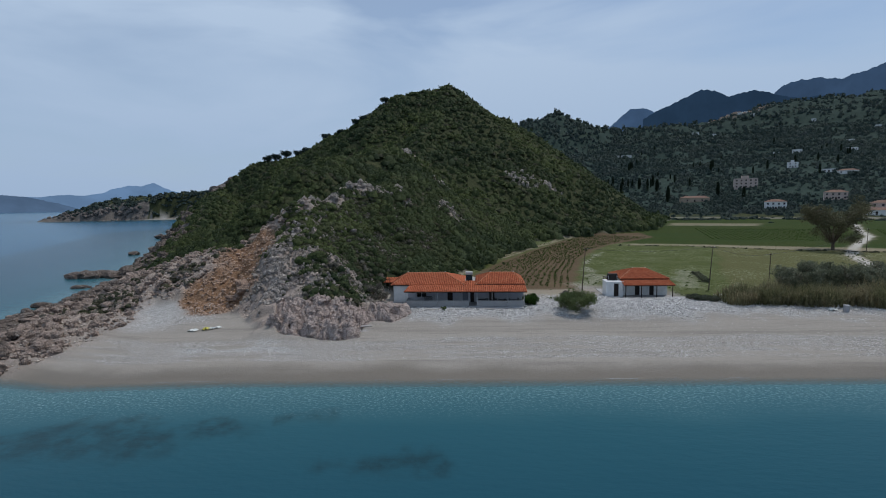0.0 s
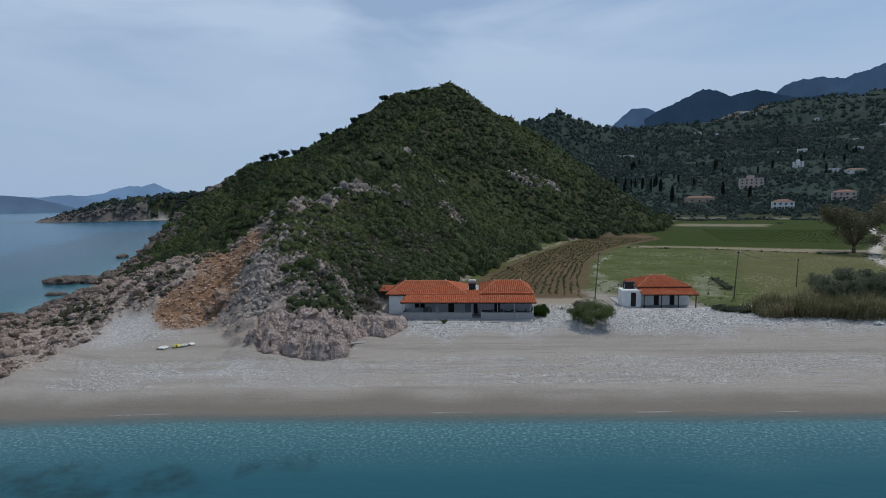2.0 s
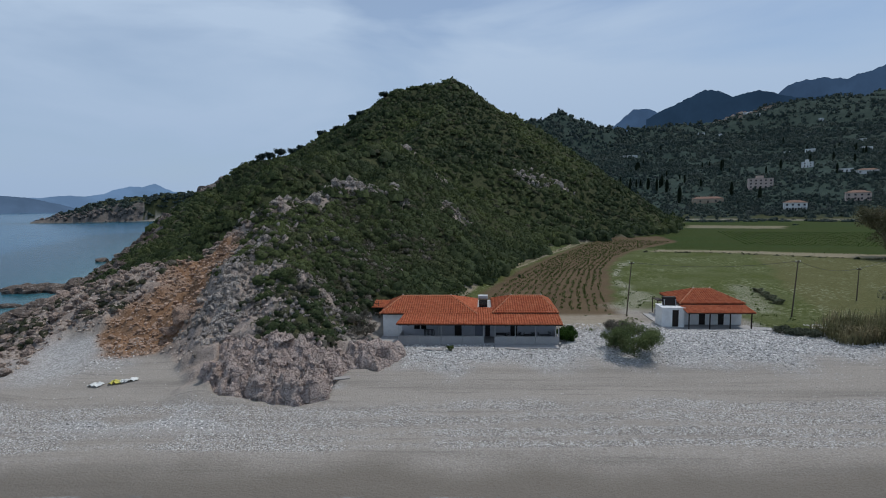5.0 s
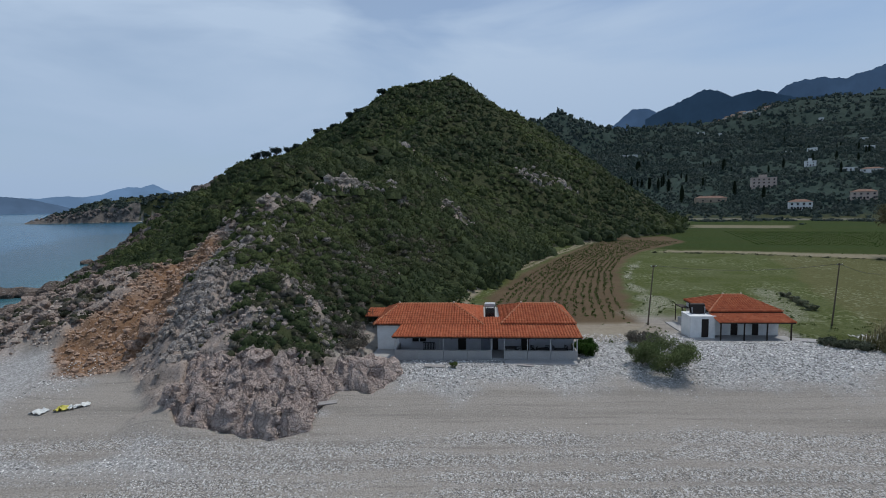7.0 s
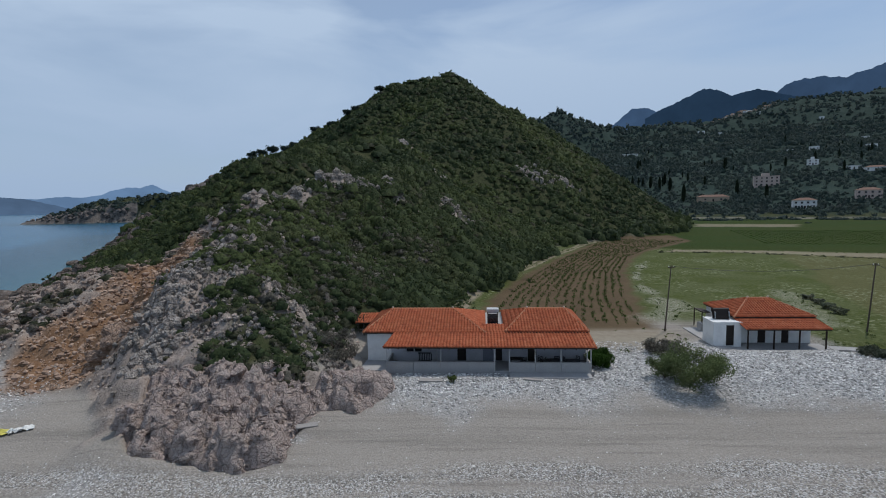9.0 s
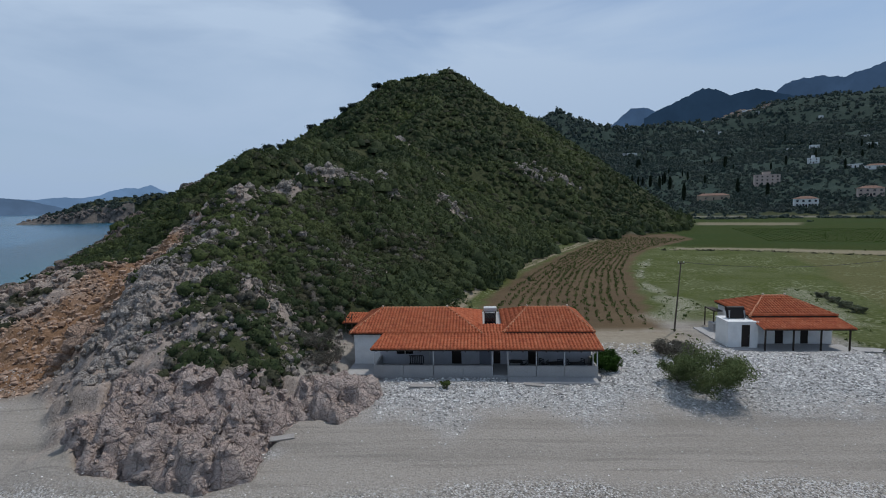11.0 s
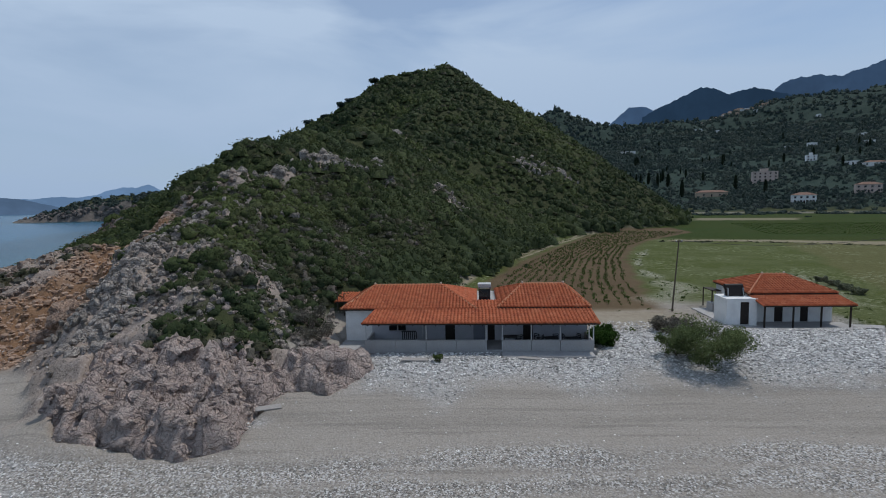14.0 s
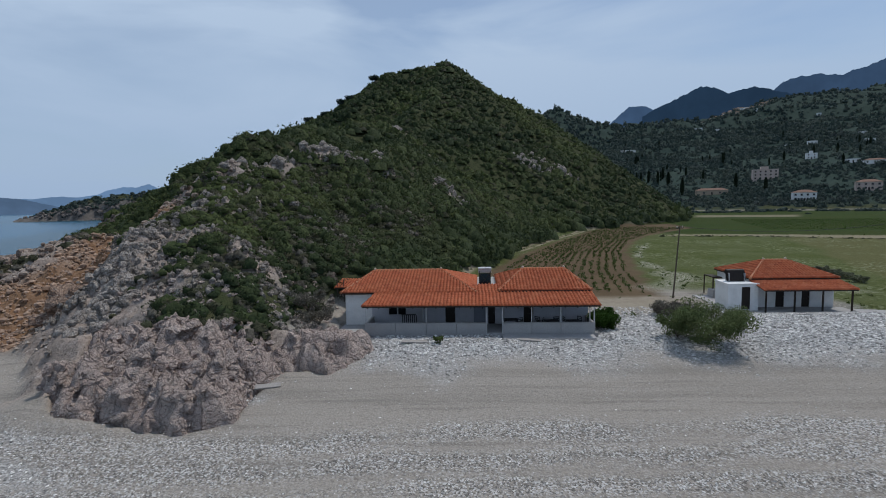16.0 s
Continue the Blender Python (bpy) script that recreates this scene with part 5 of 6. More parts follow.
hip_roof(h1, -.58, 6.95, 73.75, 82.3, 4.66, 1.8, 5.44, 78.0, 5.88, "hipped roof of orange clay tiles")
lean_roof(h1, -11.3, 6.95, 70.95, 4.0, 73.9, 4.52, "low tiled roof over the porch", -10.75, 6.9)
lean_roof(h1, -2.42, -.52, 73.87, 4.54, 75.6, 4.86, "short tiled slope in front of the water heater")
window(h1, -9.76, -8.33, 74.2, 2.62, 3.4)
door(h1, -4.99, -4.16, 74.22, 1.78, 3.82, M_DARKDOOR, "dark wooden door standing shut")
door(h1, -1.42, -.84, 74.3, 1.78, 3.8, M_DARKDOOR, "dark open passage door")
door(h1, 1.5, 2.3, 74.22, 1.78, 3.82, M_DARKDOOR, "dark wooden door standing shut")
part("shutter", box(-2.62, -1.66, 74.05, 74.1, 1.78, 3.8, .01), M_GREYDOOR, h1, "grey painted shutter panel")
part("downpipe", rod((-6.9, 74.05, 1.8), (-6.9, 74.05, 4.4), .05), M_METAL, h1)
for a, b in ((-11.17, -8.75), (-8.72, -6.33), (-6.3, -3.95), (-3.92, -1.62), (-.34, 1.86), (1.89, 4.07), (4.1, 6.66)):
    part("parapet_panel", box(a, b, 71.3, 71.46, 1.55, 2.54, .012), M_CONCRETE, h1, "grey concrete parapet panel")
    part("coping", box(a, b, 71.27, 71.49, 2.54, 2.59, .008), M_CONCRETE, h1)
part("parapet_panel", box(-11.17, -11.02, 71.46, 74.1, 1.6, 2.54, .012), M_CONCRETE, h1)
part("parapet_panel", box(6.52, 6.66, 71.46, 74.1, 1.6, 2.54, .012), M_CONCRETE, h1)
for x in (-11.1, -6.31, -1.61, -.36, 1.87, 4.08, 6.27, 6.6):
    part("post", rod((x, 71.38, 2.59 if x not in (-1.61, -.36) else 1.7), (x, 71.38, 3.9), .04 if x < 6.4 else .05, None, 10), M_METAL, h1, "slim white steel post")
part("beam", box(-11.2, 6.75, 71.3, 71.42, 3.84, 3.95, .01), M_DARKWOOD, h1, "dark timber eaves beam")
for x in np.arange(-10.9, 6.8, .9):
    part("rafter", box(x - .03, x + .03, 71.0, 74.1, 3.78, 3.86), M_DARKWOOD, h1)
part("step", box(-1.55, -.42, 70.8, 71.4, 1.4, 1.72, .02), M_CONCRETE, h1)
part("footing", box(-.4, 6.5, 69.95, 71.28, 1.1, 1.74, .03), M_CONCRETE, h1, "pale concrete footing slab before the porch")

# small lean-to behind the long house
shed = thing("lean_to", "small open lean-to with clay tiles and thin poles", "shelter", (-15.4, 83, 1.7))
lean_roof(shed, -16.0, -13.85, 79.6, 4.0, 82.4, 4.4, "tiled lean-to roof")
for x, y, h in ((-15.8, 79.75, 5.0), (-15.15, 79.7, 4.8), (-14.0, 79.75, 3.95), (-15.8, 82.2, 4.3), (-14.0, 82.2, 4.3)):
    part("pole", rod((x, y, 1.4), (x, y, h), .05, .045), M_POLE, shed)

# water heater on the flat roof
heater = thing("solar_water_heater", "dark framed solar water heater with white tank on the roof", "water heater", (-1.62, 76.5, 4.6))
for x in (-2.1, -1.15):
    for y in (76.1, 77.0):
        part("leg", box(x - .03, x + .03, y - .03, y + .03, 4.6, 5.95, .004), M_DARKWOOD, heater)
part("panel", box(-2.08, -1.17, 76.02, 76.08, 4.72, 5.78, .01), M_GLASS, heater, "dark glass collector panel")
for a, b in (((-2.08, 76.0, 4.75), (-1.17, 76.0, 5.75)), ((-1.17, 76.0, 4.75), (-2.08, 76.0, 5.75))):
    part("brace", rod(a, b, .02), M_DARKWOOD, heater)
bm = rod((-2.2, 76.5, 6.0), (-1.05, 76.5, 6.0), .25, None, 20)
part("tank", bm, M_METAL, heater, "white water tank")
part("tank_cover", box(-2.18, -1.07, 76.1, 76.95, 6.12, 6.22, .03), M_METAL, heater)

# small white house
B2 = 1.42
h2 = thing("small_house", "small white house with orange hipped roof and dark porch posts", "house", (27, 84, B2))
part("plinth", box(20.9, 31.0, 81.3, 87.8, 1.0, 1.45), M_CONCRETE, h2)
part("terrace", box(21.2, 31.7, 78.7, 81.4, 1.1, 1.42, .02), M_CONCRETE, h2, "grey concrete porch floor")
part("wall", wall(23.5, 31.0, 81.5, 81.8, 1.42, 4.1, [(25.8, 26.58, 1.42, 3.45), (28.14, 28.86, 1.42, 3.45)]), M_WHITE, h2, "whitewashed front wall")
part("wall", wall(23.5, 23.8, 81.8, 87.6, 1.42, 4.1, axis="y"), M_WHITE, h2)
part("wall", wall(30.7, 31.0, 81.8, 87.6, 1.42, 4.1, axis="y"), M_WHITE, h2)
part("wall", wall(23.5, 31.0, 87.6, 87.9, 1.42, 4.1), M_WHITE, h2)
part("wall", wall(20.8, 23.5, 80.2, 80.45, 1.42, 3.85, [(22.03, 22.8, 1.5, 3.62)]), M_WHITE, h2, "whitewashed wall of the flat-roofed wing")
part("wall", wall(20.8, 21.05, 80.45, 82.6, 1.42, 3.85, axis="y"), M_WHITE, h2)
part("wall", wall(21.05, 23.5, 82.35, 82.6, 1.42, 3.85), M_WHITE, h2)
part("wall", box(23.25, 23.5, 80.45, 81.5, 1.42, 3.85), M_WHITE, h2)
part("roof_slab", box(20.75, 23.55, 80.15, 82.65, 3.85, 3.95, .01), M_WHITE, h2)
for a, b, y, z in ((25.8, 26.58, 81.58, 1.42), (28.14, 28.86, 81.58, 1.42), (22.03, 22.8, 80.28, 1.5)):
    door(h2, a, b, y, z, z + 2.03, M_DARKDOOR, "dark brown wooden door standing shut")
hip_roof(h2, 23.2, 31.2, 81.1, 88.0, 4.26, 26.3, 28.4, 84.6, 5.55, "hipped roof of orange clay tiles")
lean_roof(h2, 23.4, 31.3, 78.95, 3.52, 81.4, 4.08, "tiled porch roof", 23.35, 31.1)
for x in (23.68, 26.16, 28.56, 31.05):
    part("post", box(x - .06, x + .06, 79.24, 79.36, 1.42, 3.42, .01), M_DARKWOOD, h2, "dark timber porch post")
part("beam", box(23.5, 31.2, 79.22, 79.38, 3.42, 3.52, .01), M_DARKWOOD, h2)
part("wall_lamp", box(29.95, 30.1, 81.4, 81.5, 3.2, 3.32, .02), M_BLACK, h2)
part("back_shelter", box(22.5, 23.4, 86.6, 88.7, 3.45, 3.55, .02), M_DARKWOOD, h2, "dark timber shelter roof behind the house")
for y in (86.4, 88.4):
    part("post", box(22.5, 22.6, y + .3, y + .4, 1.4, 3.6, .01), M_DARKWOOD, h2)
part("low_tank", box(22.2, 22.9, 86.0, 87.2, 1.4, 2.3, .03), M_CONCRETE, h2)
part("doorstep", box(20.9, 22.6, 79.2, 80.2, 1.2, 1.5, .03), M_CONCRETE, h2)

tank = thing("water_tank", "black tilted solar tank on the white flat roof", "tank", (22.1, 81.4, 3.95))
bm = box(-.87, .87, -.12, .12, 0, 1.05, .08)
bmesh.ops.transform(bm, matrix=pose(22.1, 81.35, 3.98, -18, 0, 0), verts=bm.verts)
part("collector", bm, M_DARKDOOR, tank)
part("cylinder", rod((21.3, 81.75, 4.85), (22.9, 81.75, 4.85), .24, None, 18), M_DARKDOOR, tank)
for x in (21.4, 22.8):
    part("stand", box(x - .03, x + .03, 81.2, 81.9, 3.95, 4.75, .005), M_GALV, tank)

path_slab = tagged(new("pavement", np_mesh("pavement", *[(np.array([(x, y, z) for z in (1.2, 1.46) for x, y in ((31.7, 79.1), (33.2, 78.9), (35.6, 78.2), (37.4, 77.6), (37.6, 78.6), (35.8, 79.4), (33.4, 80.2), (31.7, 80.4))])), np.array([(i, (i + 1) % 8, 8 + (i + 1) % 8, 8 + i) for i in range(8)] + [(8, 9, 14, 15), (9, 10, 13, 14), (10, 11, 12, 13)])], M_CONCRETE)),
                   "pale concrete path beside the small house", "path", kind="structure")


# ---- furniture on the porch ----
def garden_chair():
    ob = thing("garden_chair", "dark garden chair with open backrest on the porch", "chair", group="porch chairs")
    part("seat", box(-.24, .24, -.22, .24, .42, .46, .012), M_FURN, ob)
    for x in (-.22, .22):
        for y in (-.2, .22):
            part("leg", box(x - .02, x + .02, y - .02, y + .02, 0, .62 if y < 0 else .95, .004), M_FURN, ob)
        part("armrest", box(x - .03, x + .03, -.22, .24, .62, .65, .008), M_FURN, ob)
    for z in (.6, .74, .88):
        part("back_slat", box(-.2, .2, .2, .23, z, z + .07, .006), M_FURN, ob)
    return ob


def garden_table():
    ob = thing("garden_table", "dark low table on the porch", "table", group="porch tables")
    part("tabletop", box(-.55, .55, -.4, .4, .7, .74, .012), M_FURN, ob)
    for x in (-.48, .48):
        for y in (-.33, .33):
            part("leg", box(x - .025, x + .025, y - .025, y + .025, 0, .7, .004), M_FURN, ob)
    return ob


chair, desk = garden_chair(), garden_table()
chair.matrix_basis = pose(1.0, 72.6, 1.78, 0, 0, 200)
for x, y, a in ((3.1, 72.3, 70), (3.9, 72.9, 190), (4.75, 72.6, 100), (5.6, 72.7, -60), (6.1, 72.2, -90), (2.6, 72.9, 140)):
    copy_thing(chair, pose(x, y, 1.78, 0, 0, a))
desk.matrix_basis = pose(.35, 72.7, 1.78)
for x, y, a in ((3.5, 72.3, 10), (5.2, 72.2, 5)):
    copy_thing(desk, pose(x, y, 1.78, 0, 0, a))
bench = thing("garden_bench", "dark slatted bench on the porch", "bench", (-7.9, 72.6, 1.78))
part("seat", box(-8.5, -7.3, 72.4, 72.85, 2.2, 2.25, .01), M_FURN, bench)
for x in np.arange(-8.45, -7.3, .16):
    part("back_slat", box(x, x + .09, 72.83, 72.87, 2.25, 2.85, .006), M_FURN, bench)
part("top_rail", box(-8.5, -7.3, 72.82, 72.88, 2.85, 2.95, .01), M_FURN, bench)
for x in (-8.45, -7.37):
    part("leg", box(x, x + .07, 72.42, 72.85, 1.78, 2.2, .005), M_FURN, bench)


# ---- single plants ----
def leaf_mesh(name, blobs, count, size, material, seed, flat=.5, squash=1.0):
    """Leaves round many small centres (x, y, z, r), so that the outline stays open."""
    rng = np.random.default_rng(seed)
    out = []
    for x, y, z, r in blobs:
        q = leaf_cloud(rng, max(6, int(count * r * r)), size / r, squash, 4, flat, -2)
        out.append(q * r + np.array((x, y, z)))
    v = np.concatenate(out).reshape(-1, 3)
    return np_mesh(name, v, np.arange(len(v)).reshape(-1, 4), material)


def limbs(rng, base, height, spread, n, r, bm, low=.12):
    """A trunk that forks into n limbs; gives the tips."""
    tips = []
    fork = Vector(base) + Vector((0, 0, height * low))
    rod(base, fork, r, r * .75, 8, bm)
    for i in range(n):
        a = 6.283 * (i + rng.uniform(-.3, .3)) / n
        e = fork + Vector((math.cos(a) * spread * rng.uniform(.35, .6), math.sin(a) * spread * rng.uniform(.35, .6), height * rng.uniform(.3, .52)))
        rod(fork, e, r * .55, r * .3, 6, bm)
        for j in range(3):
            b = a + rng.uniform(-.8, .8)
            t = e + Vector((math.cos(b) * spread * rng.uniform(.2, .5), math.sin(b) * spread * rng.uniform(.2, .5), height * rng.uniform(.05, .3)))
            rod(e, t, r * .28, r * .08, 5, bm)
            tips += [tuple(t), tuple(e.lerp(t, .55))]
    return tips


def shrub(name, label, category, x, y, spread, height, leaf, count, material, seed, n=6, group="", sink=.15, blob=.36):
    rng = np.random.default_rng(seed)
    z = land_at(x, y) - sink
    ob = thing(name, label, category, (x, y, z), group=group)
    bm = bmesh.new()
    tips = limbs(rng, (x, y, z), height, spread, n, .03 * height + .02, bm)
    part("trunk" if height > 6 else "stems", bm, M_TWIG, ob)
    blobs = [(a, b, c, spread * blob * rng.uniform(.6, 1.15)) for a, b, c in tips]
    blobs += [(x + spread * .6 * math.cos(q), y + spread * .6 * math.sin(q), z + height * rng.uniform(.15, .65), spread * blob * rng.uniform(.6, 1.1)) for q in rng.uniform(0, 6.3, n * 2)]
    mesh_part("crown", leaf_mesh("crown", blobs, count, leaf, material, seed + 1), ob)
    return ob


shrub("tamarisk_bush", "feathery green tamarisk bush leaning on the white cobbles", "bush", 13.9, 68.9, 2.55, 3.1, .05, 620, M_TAMARISK, 3, 9, blob=.33)
shrub("tamarisk_bush", "low feathery green tamarisk beside the larger bush", "bush", 12.4, 70.4, 1.2, 1.7, .05, 620, M_TAMARISK, 5, 6, blob=.36)
shrub("dry_bush", "low dry grey-brown bush beside the field edge", "bush", 14.6, 77.2, 1.7, 1.1, .06, 500, M_DRY_BUSH, 6, 6)
shrub("hedge_bush", "dense bright green shrub against the house end", "bush", 7.75, 73.2, .85, 1.45, .055, 1700, M_LEAF_BRIGHT, 7, 6, blob=.6)
shrub("grass_tuft", "small green tuft among the cobbles", "plant", -5.2, 69.0, .35, .75, .06, 900, M_VINE, 8)
shrub("grey_bush", "dry grey bush at the foot of the rock", "bush", -15.0, 71.6, 1.3, 1.6, .05, 380, M_DRY_BUSH, 9)
shrub("grey_bush", "dry grey bush at the foot of the rock", "bush", -16.6, 73.6, 1.5, 2.0, .05, 380, M_DRY_BUSH, 10)
shrub("low_bush", "low straggling bush beside the concrete path", "bush", 33.2, 76.2, 1.1, .8, .08, 500, M_LEAF_GREY, 11)
shrub("low_bush", "low straggling bush beside the concrete path", "bush", 35.0, 75.4, 1.2, .7, .08, 500, M_LEAF_GREY, 12)
for n, (x, y) in enumerate(((45.5, 104.5), (44.6, 101), (43.7, 97.6), (43.0, 94.5))):
    shrub("field_bush", "low green bush in a row across the field", "bush", x, y, .8, .9, .09, 320, M_OSIER, 20 + n, group="row of field bushes")
for n, (x, y, s, h) in enumerate(((50.5, 79.5, 3.0, 5.6), (54.5, 80.5, 3.0, 5.4), (58.5, 80, 2.8, 5.0), (48.3, 78.2, 2.0, 4.2), (62.5, 81, 3.0, 5.2), (67, 80.5, 3, 5))):
    shrub("willow_bush", "tall grey-green osier bush behind the reeds", "bush", x, y, s, h, .1, 210, M_OSIER, 30 + n, 8, "osier bushes")
shrub("field_tree", "large open-crowned willow tree beside the farm road", "tree", 106.5, 153.4, 8.5, 16.5, .18, 48, M_WISP, 50, 13, blob=.23)


def reed_bed():
    rng = np.random.default_rng(77)
    n = 4200
    x = 36.2 + 43.4 * rng.uniform(size=n)
    y = 72.0 + rng.uniform(0, 5.0, n) - .03 * (x - 34) + (fbm(x, x * 0, .4, 2, 3) - .5) * 2
    h = (1.4 + 2.8 * fbm(x, y, .3, 3, 12)) * rng.uniform(.55, 1.25, n) * np.clip(.45 + (x - 36) * .25, .4, 1)
    z = land(x, y) - .05
    quads = []
    for k in range(3):
        a, lean = rng.uniform(0, 6.283, n), rng.uniform(.05, .85, n) * h * (.4 + .4 * k)
        w = rng.uniform(.015, .05, n)
        dx, dy = np.cos(a), np.sin(a)
        b = np.stack([x, y, z], 1)
        m = b + np.stack([dx * lean * .35, dy * lean * .35, h * .62], 1)
        t = b + np.stack([dx * lean, dy * lean, h * (1 - .18 * k)], 1)
        s = np.stack([-dy * w, dx * w, 0 * w], 1)
        quads += [np.stack([b - s, b + s, m + s, m - s], 1), np.stack([m - s, m + s, t + s * .15, t - s * .15], 1)]
    v = np.concatenate(quads).reshape(-1, 3)
    return np_mesh("reed_bed", v, np.arange(len(v)).reshape(-1, 4), M_REED)


tagged(new("reed_bed", reed_bed()), "tall brownish green reeds along the back of the beach", "reeds", kind="stuff")

# vines in rows
V_LEFT = [(-1, 96), (1.2, 107), (9, 133), (21, 164), (38.5, 204), (53, 227)]
V_RIGHT = [(16.6, 87.5), (20, 107), (26.8, 134), (37, 162), (48.5, 182), (73, 214)]
rng = np.random.default_rng(90)
vx, vy = [], []
for row in range(15):
    q = (row + .5) / 15
    line = [(a * (1 - q) + c * q, b * (1 - q) + d * q) for (a, b), (c, d) in zip(V_LEFT, V_RIGHT)]
    for (a, b), (c, d) in zip(line, line[1:]):
        steps = int(math.hypot(c - a, d - b) / 1.25)
        for s in range(steps):
            if rng.uniform() < .86:
                vx.append(a + (c - a) * s / steps + rng.normal() * .08)
                vy.append(b + (d - b) * s / steps + rng.normal() * .08)
vx, vy = np.array(vx), np.array(vy)
vines = new("vine_rows", planted("vine_rows", plant_kinds(60, 18, .28, 1.2, 5, False), vx, vy, land(vx, vy), rng.uniform(.18, .4, len(vx)), rng.uniform(1.0, 1.9, len(vx)), M_VINE, 4))
tagged(vines, "young green vines in curving rows on brown soil", "vines", kind="stuff")
# rough grass and weeds at the field edges
wx, wy = scatter(rng, 9000, -6, 110, 76, 190)
ww = zones(wx, wy)
ok = ((ww["stony"] > .3) | (np.abs(ww["dry"] - .4) < .3) | ((wy < 90) & (wx > 31) & (rng.uniform(size=9000) < .5))) & (hill_over(wx, wy) < 1.0) & (ww["soil"] < .5) & ~((wx > 19) & (wx < 32) & (wy < 90))
wx, wy = wx[ok], wy[ok]
weeds = new("weeds", planted("weeds", plant_kinds(70, 12, .3, .9, 4, False), wx, wy, land(wx, wy), rng.uniform(.1, .34, len(wx)), rng.uniform(.6, 1.3, len(wx)), M_VINE, 5))
tagged(weeds, "rough grey-green weeds along the field edges", "weeds", kind="stuff")


# ---- poles, wire and litter ----
def utility_pole(x, y, top, lean, label):
    z = land_at(x, y)
    ob = thing("utility_pole", label, "pole", (x, y, z), group="utility poles")
    tip = (x + lean, y, top)
    part("shaft", rod((x, y, z - .3), tip, .09, .055, 10), M_POLE, ob)
    part("crossarm", box(tip[0] - .35, tip[0] + .35, y - .05, y + .05, top - .3, top - .2, .01), M_POLE, ob)
    for dx in (-.28, .28):
        part("insulator", rod((tip[0] + dx, y, top - .2), (tip[0] + dx, y, top - .05), .035, .02), M_WHITE, ob)
    return Vector((tip[0], y, top - .1))


p1 = utility_pole(18.0, 85.6, 9.1, .55, "leaning timber utility pole beside the vineyard")
p2 = utility_pole(39.4, 85.4, 9.2, .5, "leaning timber utility pole in the field")
p3 = utility_pole(56.0, 97.0, 6.6, .1, "timber utility pole behind the reeds")
p4 = utility_pole(113.5, 150.0, 8.0, .2, "timber utility pole beside the farm road")


def wire(a, b, sag):
    c = bpy.data.curves.new("wire", "CURVE")
    c.dimensions, c.bevel_depth, c.bevel_resolution = "3D", .022, 1
    s = c.splines.new("POLY")
    s.points.add(16)
    for i in range(17):
        u = i / 16
        p = a.lerp(b, u) - Vector((0, 0, sag * 4 * u * (1 - u)))
        s.points[i].co = (*p, 1)
    c.materials.append(M_BLACK)
    return tagged(new("wire", c), "thin dark overhead wire strung between timber poles", "wire", "overhead wires")


wire(p1, p2, .7), wire(p2, p3, .8), wire(p3, p4, 1.2)

bin_z = land_at(50.6, 69.6)
bin_ = thing("litter_drum", "grey metal drum standing on the beach ridge", "drum", (50.6, 69.6, bin_z))
part("body", rod((50.6, 69.6, bin_z - .02), (50.6, 69.6, bin_z + .92), .33, .36, 20), M_GALV, bin_)
for z in (.3, .6, .9):
    part("hoop", rod((50.6, 69.6, bin_z + z), (50.6, 69.6, bin_z + z + .04), .375, None, 20), M_GALV, bin_)


def litter(name, label, x, y, w, d, h, a, material, seed):
    """A crumpled sheet or scrap lying on the pebbles."""
    rng = np.random.default_rng(seed)
    bm = bmesh.new()
    bmesh.ops.create_grid(bm, x_segments=6, y_segments=4, size=.5)
    for p in bm.verts:
        p.co = (p.co.x * w, p.co.y * d, h * rng.uniform(0, 1) * (1 - abs(p.co.x)))
    bmesh.ops.solidify(bm, geom=bm.faces[:], thickness=.03)
    z = land_at(x, y)
    bmesh.ops.transform(bm, matrix=pose(x, y, z + .03, 0, 0, a), verts=bm.verts)
    ob = thing(name, label, "litter", (x, y, z), group="beach litter")
    part("sheet", bm, material, ob)


litter("plastic_scrap", "crumpled yellow plastic lying on the pebbles", -36.0, 59.9, 1.0, .7, .35, 20, M_YELLOW, 1)
litter("plastic_scrap", "crumpled white plastic lying on the pebbles", -37.5, 59.4, 1.2, .8, .3, -10, M_PALE, 2)
litter("plastic_scrap", "crumpled white plastic lying on the pebbles", -34.9, 60.6, 1.1, .6, .3, 35, M_PALE, 3)
litter("plastic_scrap", "crumpled white plastic lying on the pebbles", -35.4, 60.2, .6, .6, .3, 70, M_PALE, 4)
litter("plastic_scrap", "pale scrap lying beside the metal drum", 49.0, 69.9, 1.1, .6, .5, 20, M_PALE, 5)


def plank(name, label, x, y, w, d, a, tilt=4):
    z = land_at(x, y)
    ob = thing(name, label, "driftwood", (x, y, z))
    bm = box(-w / 2, w / 2, -d / 2, d / 2, 0, .09, .02)
    bmesh.ops.transform(bm, matrix=pose(x, y, z + .02, tilt, 2, a), verts=bm.verts)
    part("board", bm, M_DRIFT, ob)
    part("bearer", rod((x - w * .3, y - .1, z + .02), (x + w * .25, y + .1, z + .02), .05), M_DRIFT, ob)


plank("driftwood_slab", "grey bleached slab lying on the cobbles", -7.0, 69.2, 1.9, .55, 4)
plank("driftwood_board", "grey bleached board leaning against the rock", -15.0, 61.9, 1.5, .45, 25, 14)
plank("driftwood_board", "grey bleached board lying on the cobbles", 1.5, 69.6, 1.6, .4, -8)


